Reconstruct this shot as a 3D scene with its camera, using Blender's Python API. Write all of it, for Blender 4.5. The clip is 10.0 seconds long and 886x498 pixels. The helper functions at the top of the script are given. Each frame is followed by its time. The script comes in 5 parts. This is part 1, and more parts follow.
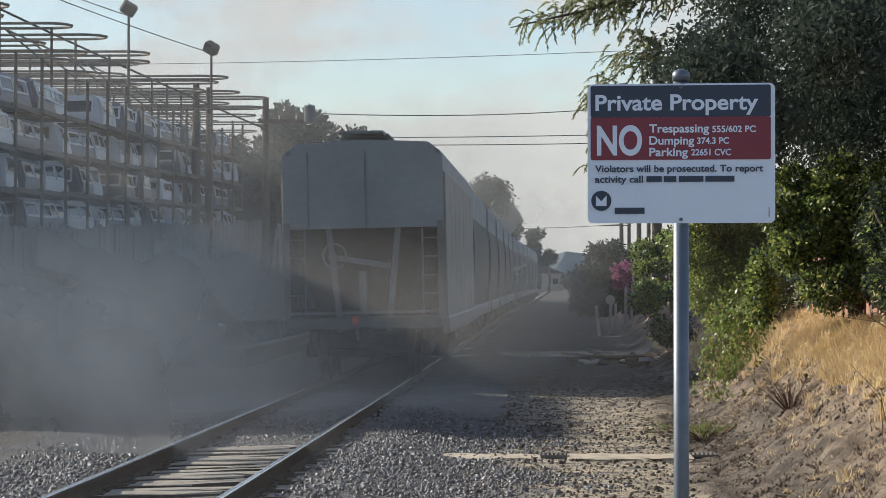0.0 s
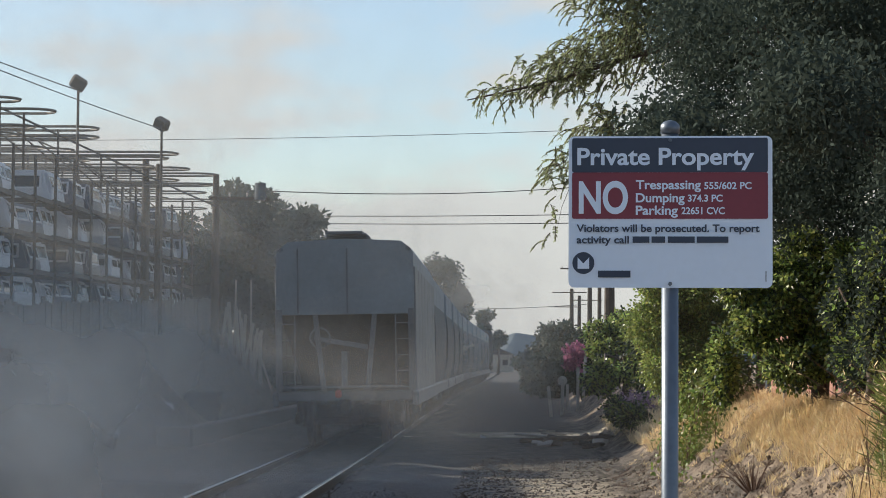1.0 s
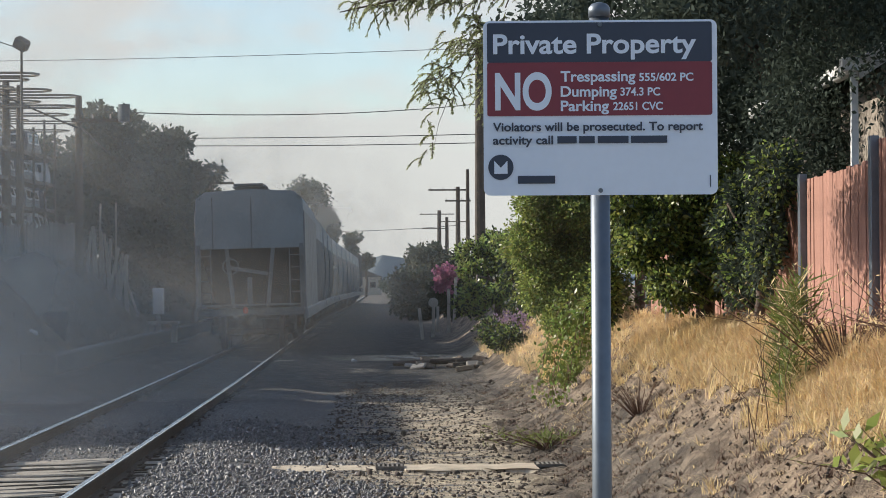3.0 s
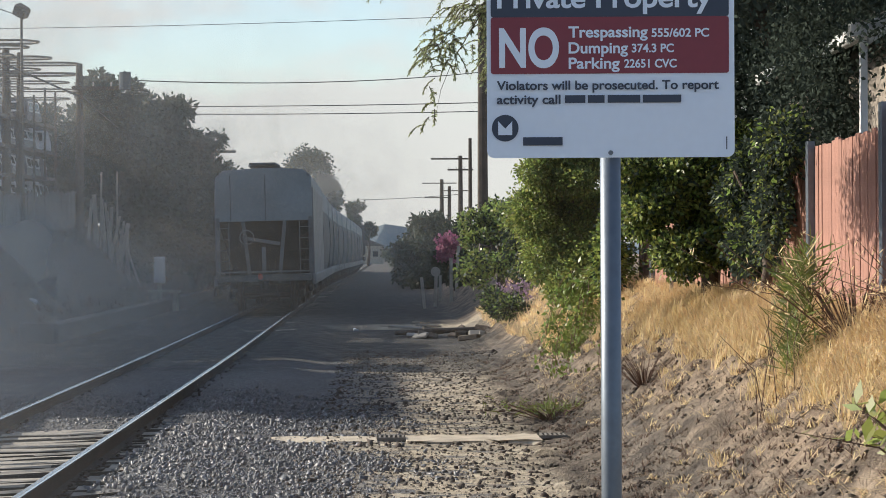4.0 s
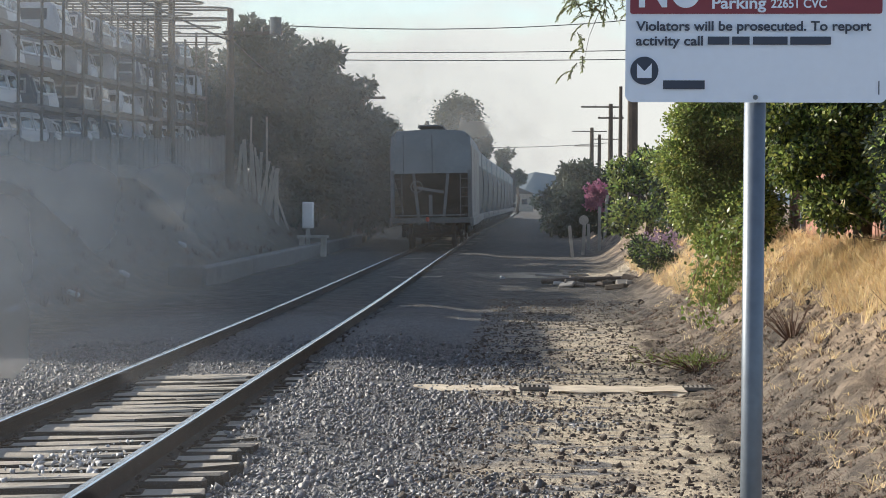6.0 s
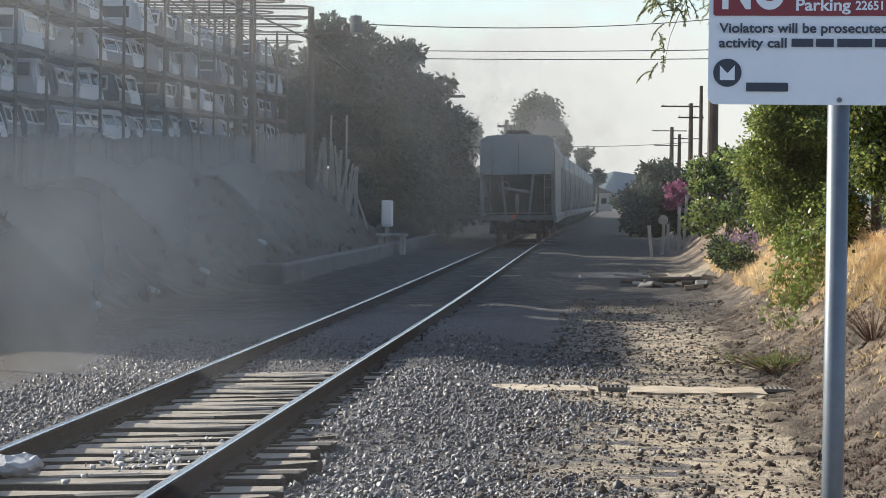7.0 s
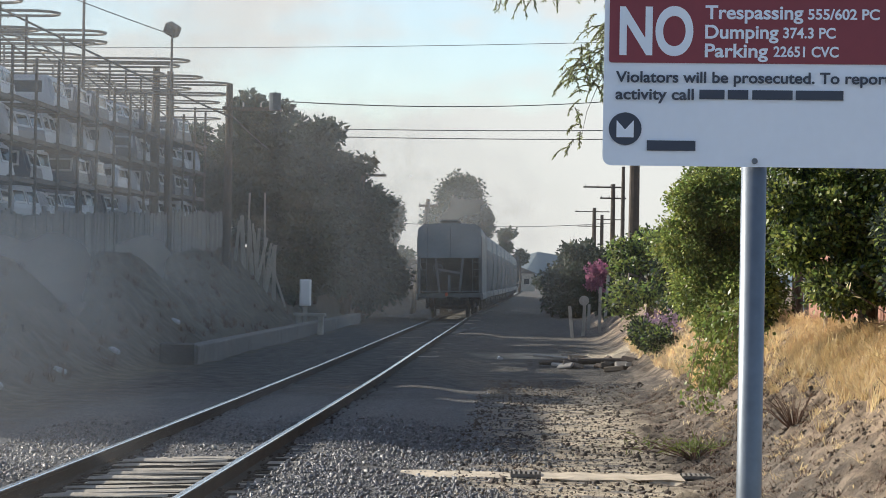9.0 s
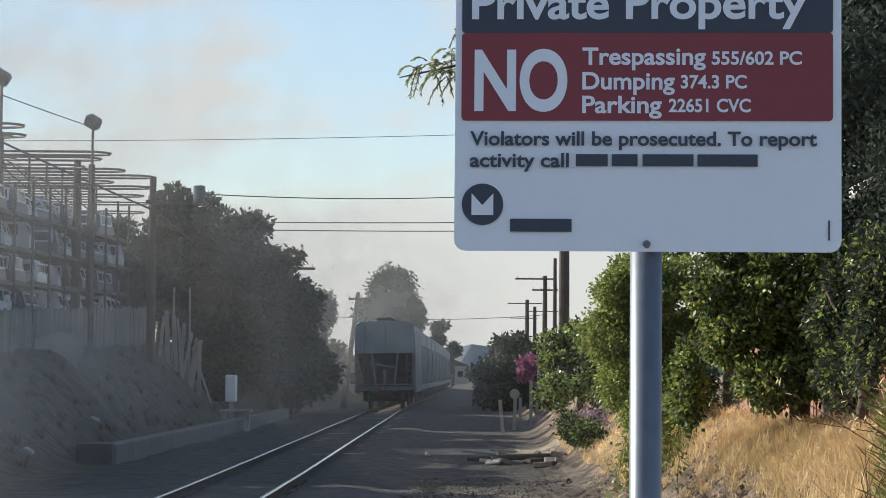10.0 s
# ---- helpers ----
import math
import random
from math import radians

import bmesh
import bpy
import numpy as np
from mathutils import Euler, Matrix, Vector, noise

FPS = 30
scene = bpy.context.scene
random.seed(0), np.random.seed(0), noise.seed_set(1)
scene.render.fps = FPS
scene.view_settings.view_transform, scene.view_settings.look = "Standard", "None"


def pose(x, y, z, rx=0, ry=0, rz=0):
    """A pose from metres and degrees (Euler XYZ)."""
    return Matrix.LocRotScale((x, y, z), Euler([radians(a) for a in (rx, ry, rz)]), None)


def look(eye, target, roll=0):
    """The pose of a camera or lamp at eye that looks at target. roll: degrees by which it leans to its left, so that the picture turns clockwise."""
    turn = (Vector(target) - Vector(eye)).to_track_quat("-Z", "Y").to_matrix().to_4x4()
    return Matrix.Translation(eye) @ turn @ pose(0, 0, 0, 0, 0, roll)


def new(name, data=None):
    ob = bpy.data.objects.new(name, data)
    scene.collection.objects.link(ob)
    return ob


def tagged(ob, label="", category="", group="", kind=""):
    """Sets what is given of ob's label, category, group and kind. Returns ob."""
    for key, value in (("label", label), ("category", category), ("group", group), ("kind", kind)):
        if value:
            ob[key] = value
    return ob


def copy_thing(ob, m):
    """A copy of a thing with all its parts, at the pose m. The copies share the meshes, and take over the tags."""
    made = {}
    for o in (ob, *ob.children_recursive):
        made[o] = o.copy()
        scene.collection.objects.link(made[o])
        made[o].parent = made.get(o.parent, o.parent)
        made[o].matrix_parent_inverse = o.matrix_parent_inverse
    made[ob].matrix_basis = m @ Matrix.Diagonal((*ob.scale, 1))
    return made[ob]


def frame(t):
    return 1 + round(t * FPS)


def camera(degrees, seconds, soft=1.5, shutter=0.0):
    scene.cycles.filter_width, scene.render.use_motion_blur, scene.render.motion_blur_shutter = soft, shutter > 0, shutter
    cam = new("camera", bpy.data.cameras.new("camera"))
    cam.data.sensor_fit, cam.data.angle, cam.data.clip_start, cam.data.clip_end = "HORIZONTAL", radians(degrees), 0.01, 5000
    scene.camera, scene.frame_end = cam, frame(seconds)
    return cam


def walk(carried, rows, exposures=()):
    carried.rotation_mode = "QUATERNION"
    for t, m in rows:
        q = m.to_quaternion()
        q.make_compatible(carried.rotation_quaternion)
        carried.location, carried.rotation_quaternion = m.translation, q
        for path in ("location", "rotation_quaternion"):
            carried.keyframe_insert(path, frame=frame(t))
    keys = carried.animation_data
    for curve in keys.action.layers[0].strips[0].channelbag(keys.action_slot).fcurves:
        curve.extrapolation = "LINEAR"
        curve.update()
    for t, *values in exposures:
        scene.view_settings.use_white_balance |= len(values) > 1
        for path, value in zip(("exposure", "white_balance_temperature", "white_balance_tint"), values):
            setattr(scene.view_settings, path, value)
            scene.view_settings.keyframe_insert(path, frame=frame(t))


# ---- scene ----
cam = camera(22.0, 10.0, soft=0.9)
PATH = [
    (0, (0.062, -0.015, 1.844), (-0.046, 1.982, 1.872), -0.0),
    (0.5, (-0.002, 0.357, 1.819), (-0.09, 2.355, 1.881), 0.2),
    (1, (-0.026, 0.612, 1.807), (-0.09, 2.608, 1.906), 0.3),
    (1.5, (-0.08, 0.892, 1.813), (-0.12, 2.888, 1.932), 0.3),
    (2, (-0.065, 1.056, 1.818), (-0.079, 3.054, 1.922), 0.1),
    (2.5, (-0.146, 1.184, 1.813), (-0.128, 3.183, 1.883), -0.1),
    (3, (-0.133, 1.537, 1.802), (-0.08, 3.536, 1.833), -0.3),
    (4.3, (-0.109, 1.964, 1.798), (-0.061, 3.963, 1.796), -0.2),
    (4.5, (-0.094, 2.033, 1.814), (-0.059, 4.033, 1.806), -0.2),
    (5, (-0.084, 2.025, 1.792), (-0.086, 4.025, 1.769), 0.1),
    (5.5, (-0.077, 2.082, 1.793), (-0.117, 4.081, 1.754), 0.3),
    (7, (-0.084, 2.093, 1.803), (-0.233, 4.087, 1.759), 0.7),
    (7.5, (-0.06, 2.111, 1.802), (-0.225, 4.103, 1.761), 0.9),
    (8, (-0.011, 2.209, 1.793), (-0.166, 4.203, 1.762), 1.0),
    (8.5, (-0.051, 2.41, 1.796), (-0.176, 4.406, 1.787), 1.2),
    (9, (0.005, 2.878, 1.796), (-0.078, 4.876, 1.823), 1.0),
    (9.5, (0.078, 3.298, 1.814), (0.028, 5.296, 1.885), 0.9),
    (10, (0.162, 3.87, 1.838), (0.136, 5.866, 1.947), 0.5),
]
walk(cam, [(t, look(eye, target, roll)) for t, eye, target, roll in PATH],
     exposures=((0.0, 0.5, 6060, 9), (2.5, 0.47, 6060, 9), (3.1, 0.58, 6060, 9), (4.5, 0.68, 6090, 9), (5.5, 0.79, 6090, 9), (8.0, 0.83, 6090, 9), (9.0, 0.76, 6090, 9), (10.0, 0.58, 6060, 9)))

# ---- light ----
SUN_AZ, SUN_EL = radians(-68), radians(25)     # azimuth from +y towards +x
world = bpy.data.worlds.new("world")
scene.world = world
world.use_nodes = True
wt = world.node_tree
wn, wl = wt.nodes, wt.links
sky = wn.new("ShaderNodeTexSky")
sky.sky_type, sky.sun_disc = "NISHITA", False
sky.sun_elevation, sky.sun_rotation = SUN_EL, SUN_AZ
sky.dust_density, sky.air_density = 1.0, 1.0
back = wn["Background"]
back.inputs["Strength"].default_value = 0.112
coord = wn.new("ShaderNodeTexCoord")
stretch = wn.new("ShaderNodeMapping")
stretch.inputs["Scale"].default_value = (1.0, 1.0, 2.3)
stretch.inputs["Location"].default_value = (0.37, 0.0, 0.21)
cloud_noise = wn.new("ShaderNodeTexNoise")
cloud_noise.inputs["Scale"].default_value, cloud_noise.inputs["Detail"].default_value = 6.5, 7
cloud_noise.inputs["Roughness"].default_value = 0.52
sep = wn.new("ShaderNodeSeparateXYZ")
low = wn.new("ShaderNodeMapRange")             # clouds thicken towards the horizon
low.inputs["From Min"].default_value, low.inputs["From Max"].default_value = 0.0, 0.20
low.inputs["To Min"].default_value, low.inputs["To Max"].default_value = 0.22, -0.06
add = wn.new("ShaderNodeMath")
add.operation = "ADD"
edge = wn.new("ShaderNodeMapRange")
edge.interpolation_type = "SMOOTHSTEP"
edge.inputs["From Min"].default_value, edge.inputs["From Max"].default_value = 0.48, 0.61
edge.inputs["To Min"].default_value, edge.inputs["To Max"].default_value = 0.05, 0.92
mix = wn.new("ShaderNodeMix")
mix.data_type = "RGBA"
mix.inputs["B"].default_value = (4.6, 4.42, 4.06, 1)
wl.new(coord.outputs["Generated"], stretch.inputs[0])
wl.new(stretch.outputs[0], cloud_noise.inputs["Vector"])
wl.new(coord.outputs["Generated"], sep.inputs[0])
wl.new(sep.outputs["Z"], low.inputs["Value"])
wl.new(cloud_noise.outputs[0], add.inputs[0])
wl.new(low.outputs[0], add.inputs[1])
wl.new(add.outputs[0], edge.inputs["Value"])
wl.new(edge.outputs[0], mix.inputs["Factor"])
wl.new(sky.outputs[0], mix.inputs["A"])
wl.new(mix.outputs["Result"], back.inputs[0])

sun_data = bpy.data.lights.new("sun", "SUN")
sun_data.energy, sun_data.angle, sun_data.color = 5.0, radians(0.6), (1.0, 0.88, 0.7)
sun = new("sun", sun_data)
to_sun = Vector((math.sin(SUN_AZ) * math.cos(SUN_EL), math.cos(SUN_AZ) * math.cos(SUN_EL), math.sin(SUN_EL)))
sun.matrix_world = look(to_sun * 50, (0, 0, 0))

# ---- materials ----


def material(name, color, rough=0.8, metal=0.0, dark=0.6, scale=8.0, fine=60.0, bump=0.3, per=0.0, translucent=0.0, dist=0.02):
    """A surface with stains at two scales, grain relief and, with per, a shift from piece to piece."""
    m = bpy.data.materials.new(name)
    m.use_nodes = True
    t = m.node_tree
    n, k = t.nodes, t.links
    b = n["Principled BSDF"]
    tc = n.new("ShaderNodeTexCoord")
    big = n.new("ShaderNodeTexNoise")
    big.inputs["Scale"].default_value, big.inputs["Detail"].default_value = scale, 5
    small = n.new("ShaderNodeTexNoise")
    small.inputs["Scale"].default_value, small.inputs["Detail"].default_value = fine, 3
    k.new(tc.outputs["Object"], big.inputs["Vector"])
    k.new(tc.outputs["Object"], small.inputs["Vector"])
    both = n.new("ShaderNodeMath")
    both.operation = "MULTIPLY_ADD"
    k.new(small.outputs[0], both.inputs[0])
    both.inputs[1].default_value = 0.5
    k.new(big.outputs[0], both.inputs[2])
    ramp = n.new("ShaderNodeMapRange")
    ramp.inputs["From Min"].default_value, ramp.inputs["From Max"].default_value = 0.45, 1.0
    k.new(both.outputs[0], ramp.inputs["Value"])
    mx = n.new("ShaderNodeMix")
    mx.data_type = "RGBA"
    mx.inputs["A"].default_value = (*[c * dark for c in color], 1)
    mx.inputs["B"].default_value = (*color, 1)
    k.new(ramp.outputs[0], mx.inputs["Factor"])
    out = mx.outputs["Result"]
    if per:
        geo, info = n.new("ShaderNodeNewGeometry"), n.new("ShaderNodeObjectInfo")
        s = n.new("ShaderNodeMath")
        s.operation = "ADD"
        k.new(geo.outputs["Random Per Island"], s.inputs[0])
        k.new(info.outputs["Random"], s.inputs[1])
        r = n.new("ShaderNodeMapRange")
        r.inputs["From Max"].default_value = 2.0
        r.inputs["To Min"].default_value, r.inputs["To Max"].default_value = 1 - per, 1 + per
        k.new(s.outputs[0], r.inputs["Value"])
        h = n.new("ShaderNodeHueSaturation")
        k.new(out, h.inputs["Color"])
        k.new(r.outputs[0], h.inputs["Value"])
        hue = n.new("ShaderNodeMapRange")
        hue.inputs["To Min"].default_value, hue.inputs["To Max"].default_value = 0.5 - per * 0.06, 0.5 + per * 0.06
        k.new(geo.outputs["Random Per Island"], hue.inputs["Value"])
        k.new(hue.outputs[0], h.inputs["Hue"])
        out = h.outputs[0]
    k.new(out, b.inputs["Base Color"])
    b.inputs["Roughness"].default_value, b.inputs["Metallic"].default_value = rough, metal
    if bump:
        bp = n.new("ShaderNodeBump")
        bp.inputs["Strength"].default_value, bp.inputs["Distance"].default_value = bump, dist
        k.new(both.outputs[0], bp.inputs["Height"])
        k.new(bp.outputs[0], b.inputs["Normal"])
    if translucent:
        tr = n.new("ShaderNodeBsdfTranslucent")
        k.new(out, tr.inputs["Color"])
        ms = n.new("ShaderNodeMixShader")
        ms.inputs[0].default_value = translucent
        k.new(b.outputs[0], ms.inputs[1])
        k.new(tr.outputs[0], ms.inputs[2])
        k.new(ms.outputs[0], n["Material Output"].inputs[0])
    return m


M_STEEL_SHINE = material("polished_rail_head", (0.93, 0.93, 0.92), 0.22, 1.0, 0.85, 3, 200, 0.0)
M_RUST = material("rusty_rail_steel", (0.06, 0.046, 0.04), 0.85, 0.2, 0.5, 6, 90, 0.4)
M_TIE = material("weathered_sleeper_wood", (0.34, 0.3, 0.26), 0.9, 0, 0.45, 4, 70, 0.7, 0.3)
M_TIE_SIDE = material("dark_sleeper_side", (0.055, 0.048, 0.042), 0.9, 0, 0.6, 4, 60, 0.5)
M_STONE = material("ballast_stone", (0.18, 0.183, 0.195), 0.45, 0, 0.4, 14, 120, 0.5, 0.75)
M_CLOD = material("dirt_clod", (0.115, 0.095, 0.078), 0.95, 0, 0.6, 12, 90, 0.5, 0.4)
M_CONCRETE = material("worn_concrete", (0.42, 0.39, 0.34), 0.9, 0, 0.55, 3, 60, 0.5)
M_STRIP = material("sandy_concrete", (0.58, 0.5, 0.39), 0.95, 0, 0.6, 4, 70, 0.6)
M_GALV = material("galvanised_steel", (0.15, 0.175, 0.21), 0.42, 0.5, 0.75, 14, 60, 0.1, dist=0.002)
M_WHITE = material("sign_white", (0.74, 0.82, 0.94), 0.45, 0, 0.93, 3, 40, 0.03, dist=0.001)
M_NAVY = material("sign_navy", (0.035, 0.05, 0.085), 0.45, 0, 0.85, 5, 60, 0.03, dist=0.001)
M_RED = material("sign_red", (0.215, 0.034, 0.055), 0.45, 0, 0.88, 5, 60, 0.03, dist=0.001)
M_CAR = material("hopper_grey_paint", (0.22, 0.26, 0.29), 0.55, 0, 0.72, 0.8, 12, 0.15)
M_CAR_SIDE = material("hopper_side_paint", (0.17, 0.185, 0.2), 0.5, 0, 0.7, 0.6, 9, 0.15)
M_CAR_BLUE = material("hopper_dull_blue_grey", (0.09, 0.105, 0.12), 0.6, 0, 0.65, 0.7, 10, 0.15)
# Darker grey for slope sheets, discharge hoppers and locomotive.
M_CAR_DARK = material("hopper_dark_grey", (0.085, 0.088, 0.09), 0.8, 0, 0.5, 2, 30, 0.3)
M_CAR_RAIL = material("hopper_frame_paint", (0.16, 0.175, 0.19), 0.7, 0, 0.6, 2, 30, 0.2)
M_ORANGE = material("marker_orange", (0.4, 0.09, 0.06), 0.6, 0, 0.7, 6, 40, 0.1)
M_BLACK = material("black_iron", (0.028, 0.028, 0.03), 0.75, 0.2, 0.6, 5, 60, 0.3)
M_SHELL = material("shell_white_paint", (0.5, 0.52, 0.55), 0.4, 0, 0.8, 1.5, 20, 0.05, 0.35)
M_SHELL_DARK = material("shell_dark_paint", (0.09, 0.1, 0.12), 0.4, 0, 0.8, 1.5, 20, 0.05, 0.5)
M_FRAME = material("window_frame_metal", (0.55, 0.56, 0.58), 0.4, 0.6, 0.8, 5, 40, 0.05)
M_PANE = material("tinted_window", (0.03, 0.035, 0.04), 0.08, 0, 0.9, 5, 40, 0.0)
M_RACK = material("rack_steel", (0.13, 0.115, 0.1), 0.7, 0.4, 0.5, 4, 50, 0.3)
M_PIPE = material("pale_pipe_steel", (0.22, 0.2, 0.17), 0.7, 0.3, 0.5, 3, 50, 0.2)
M_BOARD = material("grey_fence_board", (0.24, 0.225, 0.21), 0.9, 0, 0.55, 2, 40, 0.6, 0.3)
M_PALE = material("pale_bare_timber", (0.36, 0.33, 0.29), 0.85, 0, 0.7, 4, 60, 0.4)
M_REDFENCE = material("red_stained_board", (0.34, 0.17, 0.13), 0.85, 0, 0.62, 3, 50, 0.5, 0.22)
M_POLE = material("creosoted_pole", (0.1, 0.08, 0.065), 0.9, 0, 0.5, 3, 40, 0.6)
M_BARK = material("tree_bark", (0.13, 0.1, 0.08), 0.95, 0, 0.45, 5, 40, 0.9)
M_CABLE = material("cable_black", (0.03, 0.03, 0.032), 0.7, 0, 0.8, 5, 50, 0.0)
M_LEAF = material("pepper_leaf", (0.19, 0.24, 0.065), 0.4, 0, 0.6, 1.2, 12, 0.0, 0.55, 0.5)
# Bright and dark copies of the leaf green carry sun and shade in foliage.
M_LEAF_BRIGHT = material("bright_leaf", (0.36, 0.41, 0.11), 0.4, 0, 0.7, 1.2, 12, 0.0, 0.45, 0.5)
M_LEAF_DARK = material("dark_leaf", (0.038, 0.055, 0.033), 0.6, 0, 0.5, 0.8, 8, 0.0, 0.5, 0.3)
M_LEAF_FAR = material("far_leaf", (0.05, 0.066, 0.036), 0.8, 0, 0.6, 0.5, 4, 0.0, 0.4, 0.25)
M_PINK = material("magenta_bract", (0.4, 0.16, 0.26), 0.6, 0, 0.7, 3, 20, 0.0, 0.35, 0.4)
M_LILAC = material("lilac_flower", (0.33, 0.22, 0.3), 0.6, 0, 0.7, 3, 20, 0.0, 0.4, 0.4)
M_GRASS = material("dry_grass", (0.86, 0.69, 0.42), 0.75, 0, 0.85, 3, 30, 0.0, 0.3, 0.5)
M_GREENGRASS = material("green_blade", (0.22, 0.26, 0.07), 0.6, 0, 0.6, 3, 30, 0.0, 0.4, 0.4)
M_TWIG = material("dry_twig", (0.16, 0.1, 0.07), 0.9, 0, 0.6, 5, 40, 0.0, 0.3)
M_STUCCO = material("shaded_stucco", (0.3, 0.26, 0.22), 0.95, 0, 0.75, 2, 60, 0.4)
M_TRIM = material("white_trim_paint", (0.72, 0.73, 0.74), 0.5, 0, 0.85, 4, 40, 0.1)
M_ROOF = material("roof_shingle", (0.12, 0.11, 0.1), 0.9, 0, 0.6, 4, 40, 0.5)
# Leaf colour darkened to hold the shade inside crowns, with little gloss.
M_CROWN = material("fine_leaf_painted_shade", (0.062, 0.08, 0.064), 0.95, 0, 0.7, 0.7, 6, 0.0, 0.25, 0.25)
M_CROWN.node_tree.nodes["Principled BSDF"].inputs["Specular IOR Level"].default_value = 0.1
for dull in (M_CAR, M_CAR_SIDE, M_CAR_BLUE, M_CAR_RAIL, M_CAR_DARK):     # dust-dulled paint
    dull.node_tree.nodes["Principled BSDF"].inputs["Specular IOR Level"].default_value = 0.12
# Outer pepper leaves, coloured paler than the crown to look sunlit.
M_FEATHER = material("feathery_leaflet", (0.33, 0.36, 0.19), 0.6, 0, 0.75, 1.2, 12, 0.0, 0.4, 0.65)
M_LEDGE = material("dust_covered_concrete", (0.2, 0.185, 0.165), 0.95, 0, 0.6, 2, 40, 0.5)
# Pale bluish grey: the haze over the far hills is in this colour.
M_HILL = material("hill_haze_tint", (0.2, 0.24, 0.26), 1.0, 0, 0.85, 0.01, 0.1, 0.0)
M_BAG = material("pale_plastic", (0.42, 0.43, 0.45), 0.5, 0, 0.8, 8, 50, 0.2)


def ground_material():
    """Sandy path, grey gravel shoulder, brown bank: zones with ragged edges, grit and pebbles; far shade and a sunlit
    band are painted in.
    """
    m = bpy.data.materials.new("ground_soil")
    m.use_nodes = True
    t = m.node_tree
    n, k = t.nodes, t.links
    b = n["Principled BSDF"]
    b.inputs["Roughness"].default_value = 0.95
    b.inputs["Specular IOR Level"].default_value = 0.1
    tc, sp = n.new("ShaderNodeTexCoord"), n.new("ShaderNodeSeparateXYZ")
    k.new(tc.outputs["Object"], sp.inputs[0])

    def noise_at(scale, detail=5, rough=0.6):
        q = n.new("ShaderNodeTexNoise")
        q.inputs["Scale"].default_value, q.inputs["Detail"].default_value = scale, detail
        q.inputs["Roughness"].default_value = rough
        k.new(tc.outputs["Object"], q.inputs["Vector"])
        return q.outputs[0]

    def ramp(value, lo, hi, a=0.0, c=1.0):
        q = n.new("ShaderNodeMapRange")
        q.interpolation_type = "SMOOTHSTEP"
        for key, v in (("From Min", lo), ("From Max", hi), ("To Min", a), ("To Max", c)):
            q.inputs[key].default_value = v
        k.new(value, q.inputs["Value"])
        return q.outputs[0]

    def op(kind, a, c):
        q = n.new("ShaderNodeMath")
        q.operation = kind
        for i, v in enumerate((a, c)):
            if isinstance(v, (int, float)):
                q.inputs[i].default_value = v
            else:
                k.new(v, q.inputs[i])
        return q.outputs[0]

    def blend(f, a, c):
        q = n.new("ShaderNodeMix")
        q.data_type = "RGBA"
        k.new(f, q.inputs["Factor"])
        for key, v in (("A", a), ("B", c)):
            if isinstance(v, tuple):
                q.inputs[key].default_value = (*v, 1)
            else:
                k.new(v, q.inputs[key])
        return q.outputs["Result"]

    wob = op("MULTIPLY", op("SUBTRACT", noise_at(0.9), 0.5), 1.6)
    x = op("ADD", sp.outputs["X"], wob)
    grit = noise_at(38, 4, 0.7)
    mid = noise_at(3.2, 6, 0.65)
    sand = blend(ramp(mid, 0.35, 0.7), (0.46, 0.395, 0.305), (0.72, 0.63, 0.49))
    gravel = blend(ramp(grit, 0.35, 0.68), (0.085, 0.085, 0.09), (0.33, 0.33, 0.335))
    bank = blend(ramp(mid, 0.36, 0.66), (0.17, 0.135, 0.107), (0.5, 0.39, 0.29))
    soil = blend(ramp(mid, 0.3, 0.7), (0.12, 0.105, 0.085), (0.22, 0.19, 0.15))
    wide = n.new("ShaderNodeMapping")
    wide.inputs["Scale"].default_value = (1.15, 1.7, 1.0)
    k.new(tc.outputs["Object"], wide.inputs[0])
    pn = n.new("ShaderNodeTexNoise")
    pn.inputs["Scale"].default_value, pn.inputs["Detail"].default_value, pn.inputs["Roughness"].default_value = 1.5, 8, 0.72
    k.new(wide.outputs[0], pn.inputs["Vector"])
    patch = blend(ramp(pn.outputs[0], 0.49, 0.57), sand, gravel)
    thin = blend(ramp(pn.outputs[0], 0.55, 0.66), sand, gravel)
    c1 = blend(ramp(x, -1.0, 0.3), gravel, patch)
    c2 = blend(ramp(x, 0.4, 1.3), c1, thin)
    toe = blend(ramp(mid, 0.36, 0.66), (0.12, 0.105, 0.094), (0.3, 0.255, 0.21))
    c3 = blend(ramp(x, 2.0, 2.7), blend(ramp(x, 1.0, 1.5), c2, toe), bank)
    c4 = blend(ramp(x, -7.0, -5.8), soil, c3)
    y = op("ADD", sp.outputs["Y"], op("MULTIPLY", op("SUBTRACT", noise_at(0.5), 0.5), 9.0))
    # Dark tone for the ground farther off: shade put into the colour.
    far_shade = blend(ramp(mid, 0.35, 0.7), (0.085, 0.082, 0.079), (0.165, 0.156, 0.146))
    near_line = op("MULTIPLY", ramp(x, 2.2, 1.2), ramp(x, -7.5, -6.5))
    # Pale dirt band across the path, its sunlit look painted with the sand tone.
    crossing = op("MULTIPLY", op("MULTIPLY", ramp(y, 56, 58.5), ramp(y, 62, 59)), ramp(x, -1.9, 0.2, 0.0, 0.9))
    c4 = blend(op("MULTIPLY", near_line, ramp(y, 33, 42)), c4, far_shade)
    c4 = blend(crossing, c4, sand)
    k.new(blend(ramp(grit, 0.3, 0.5), blend(ramp(grit, 0.2, 0.5), (0.09, 0.075, 0.06), c4), c4), b.inputs["Base Color"])
    bp = n.new("ShaderNodeBump")
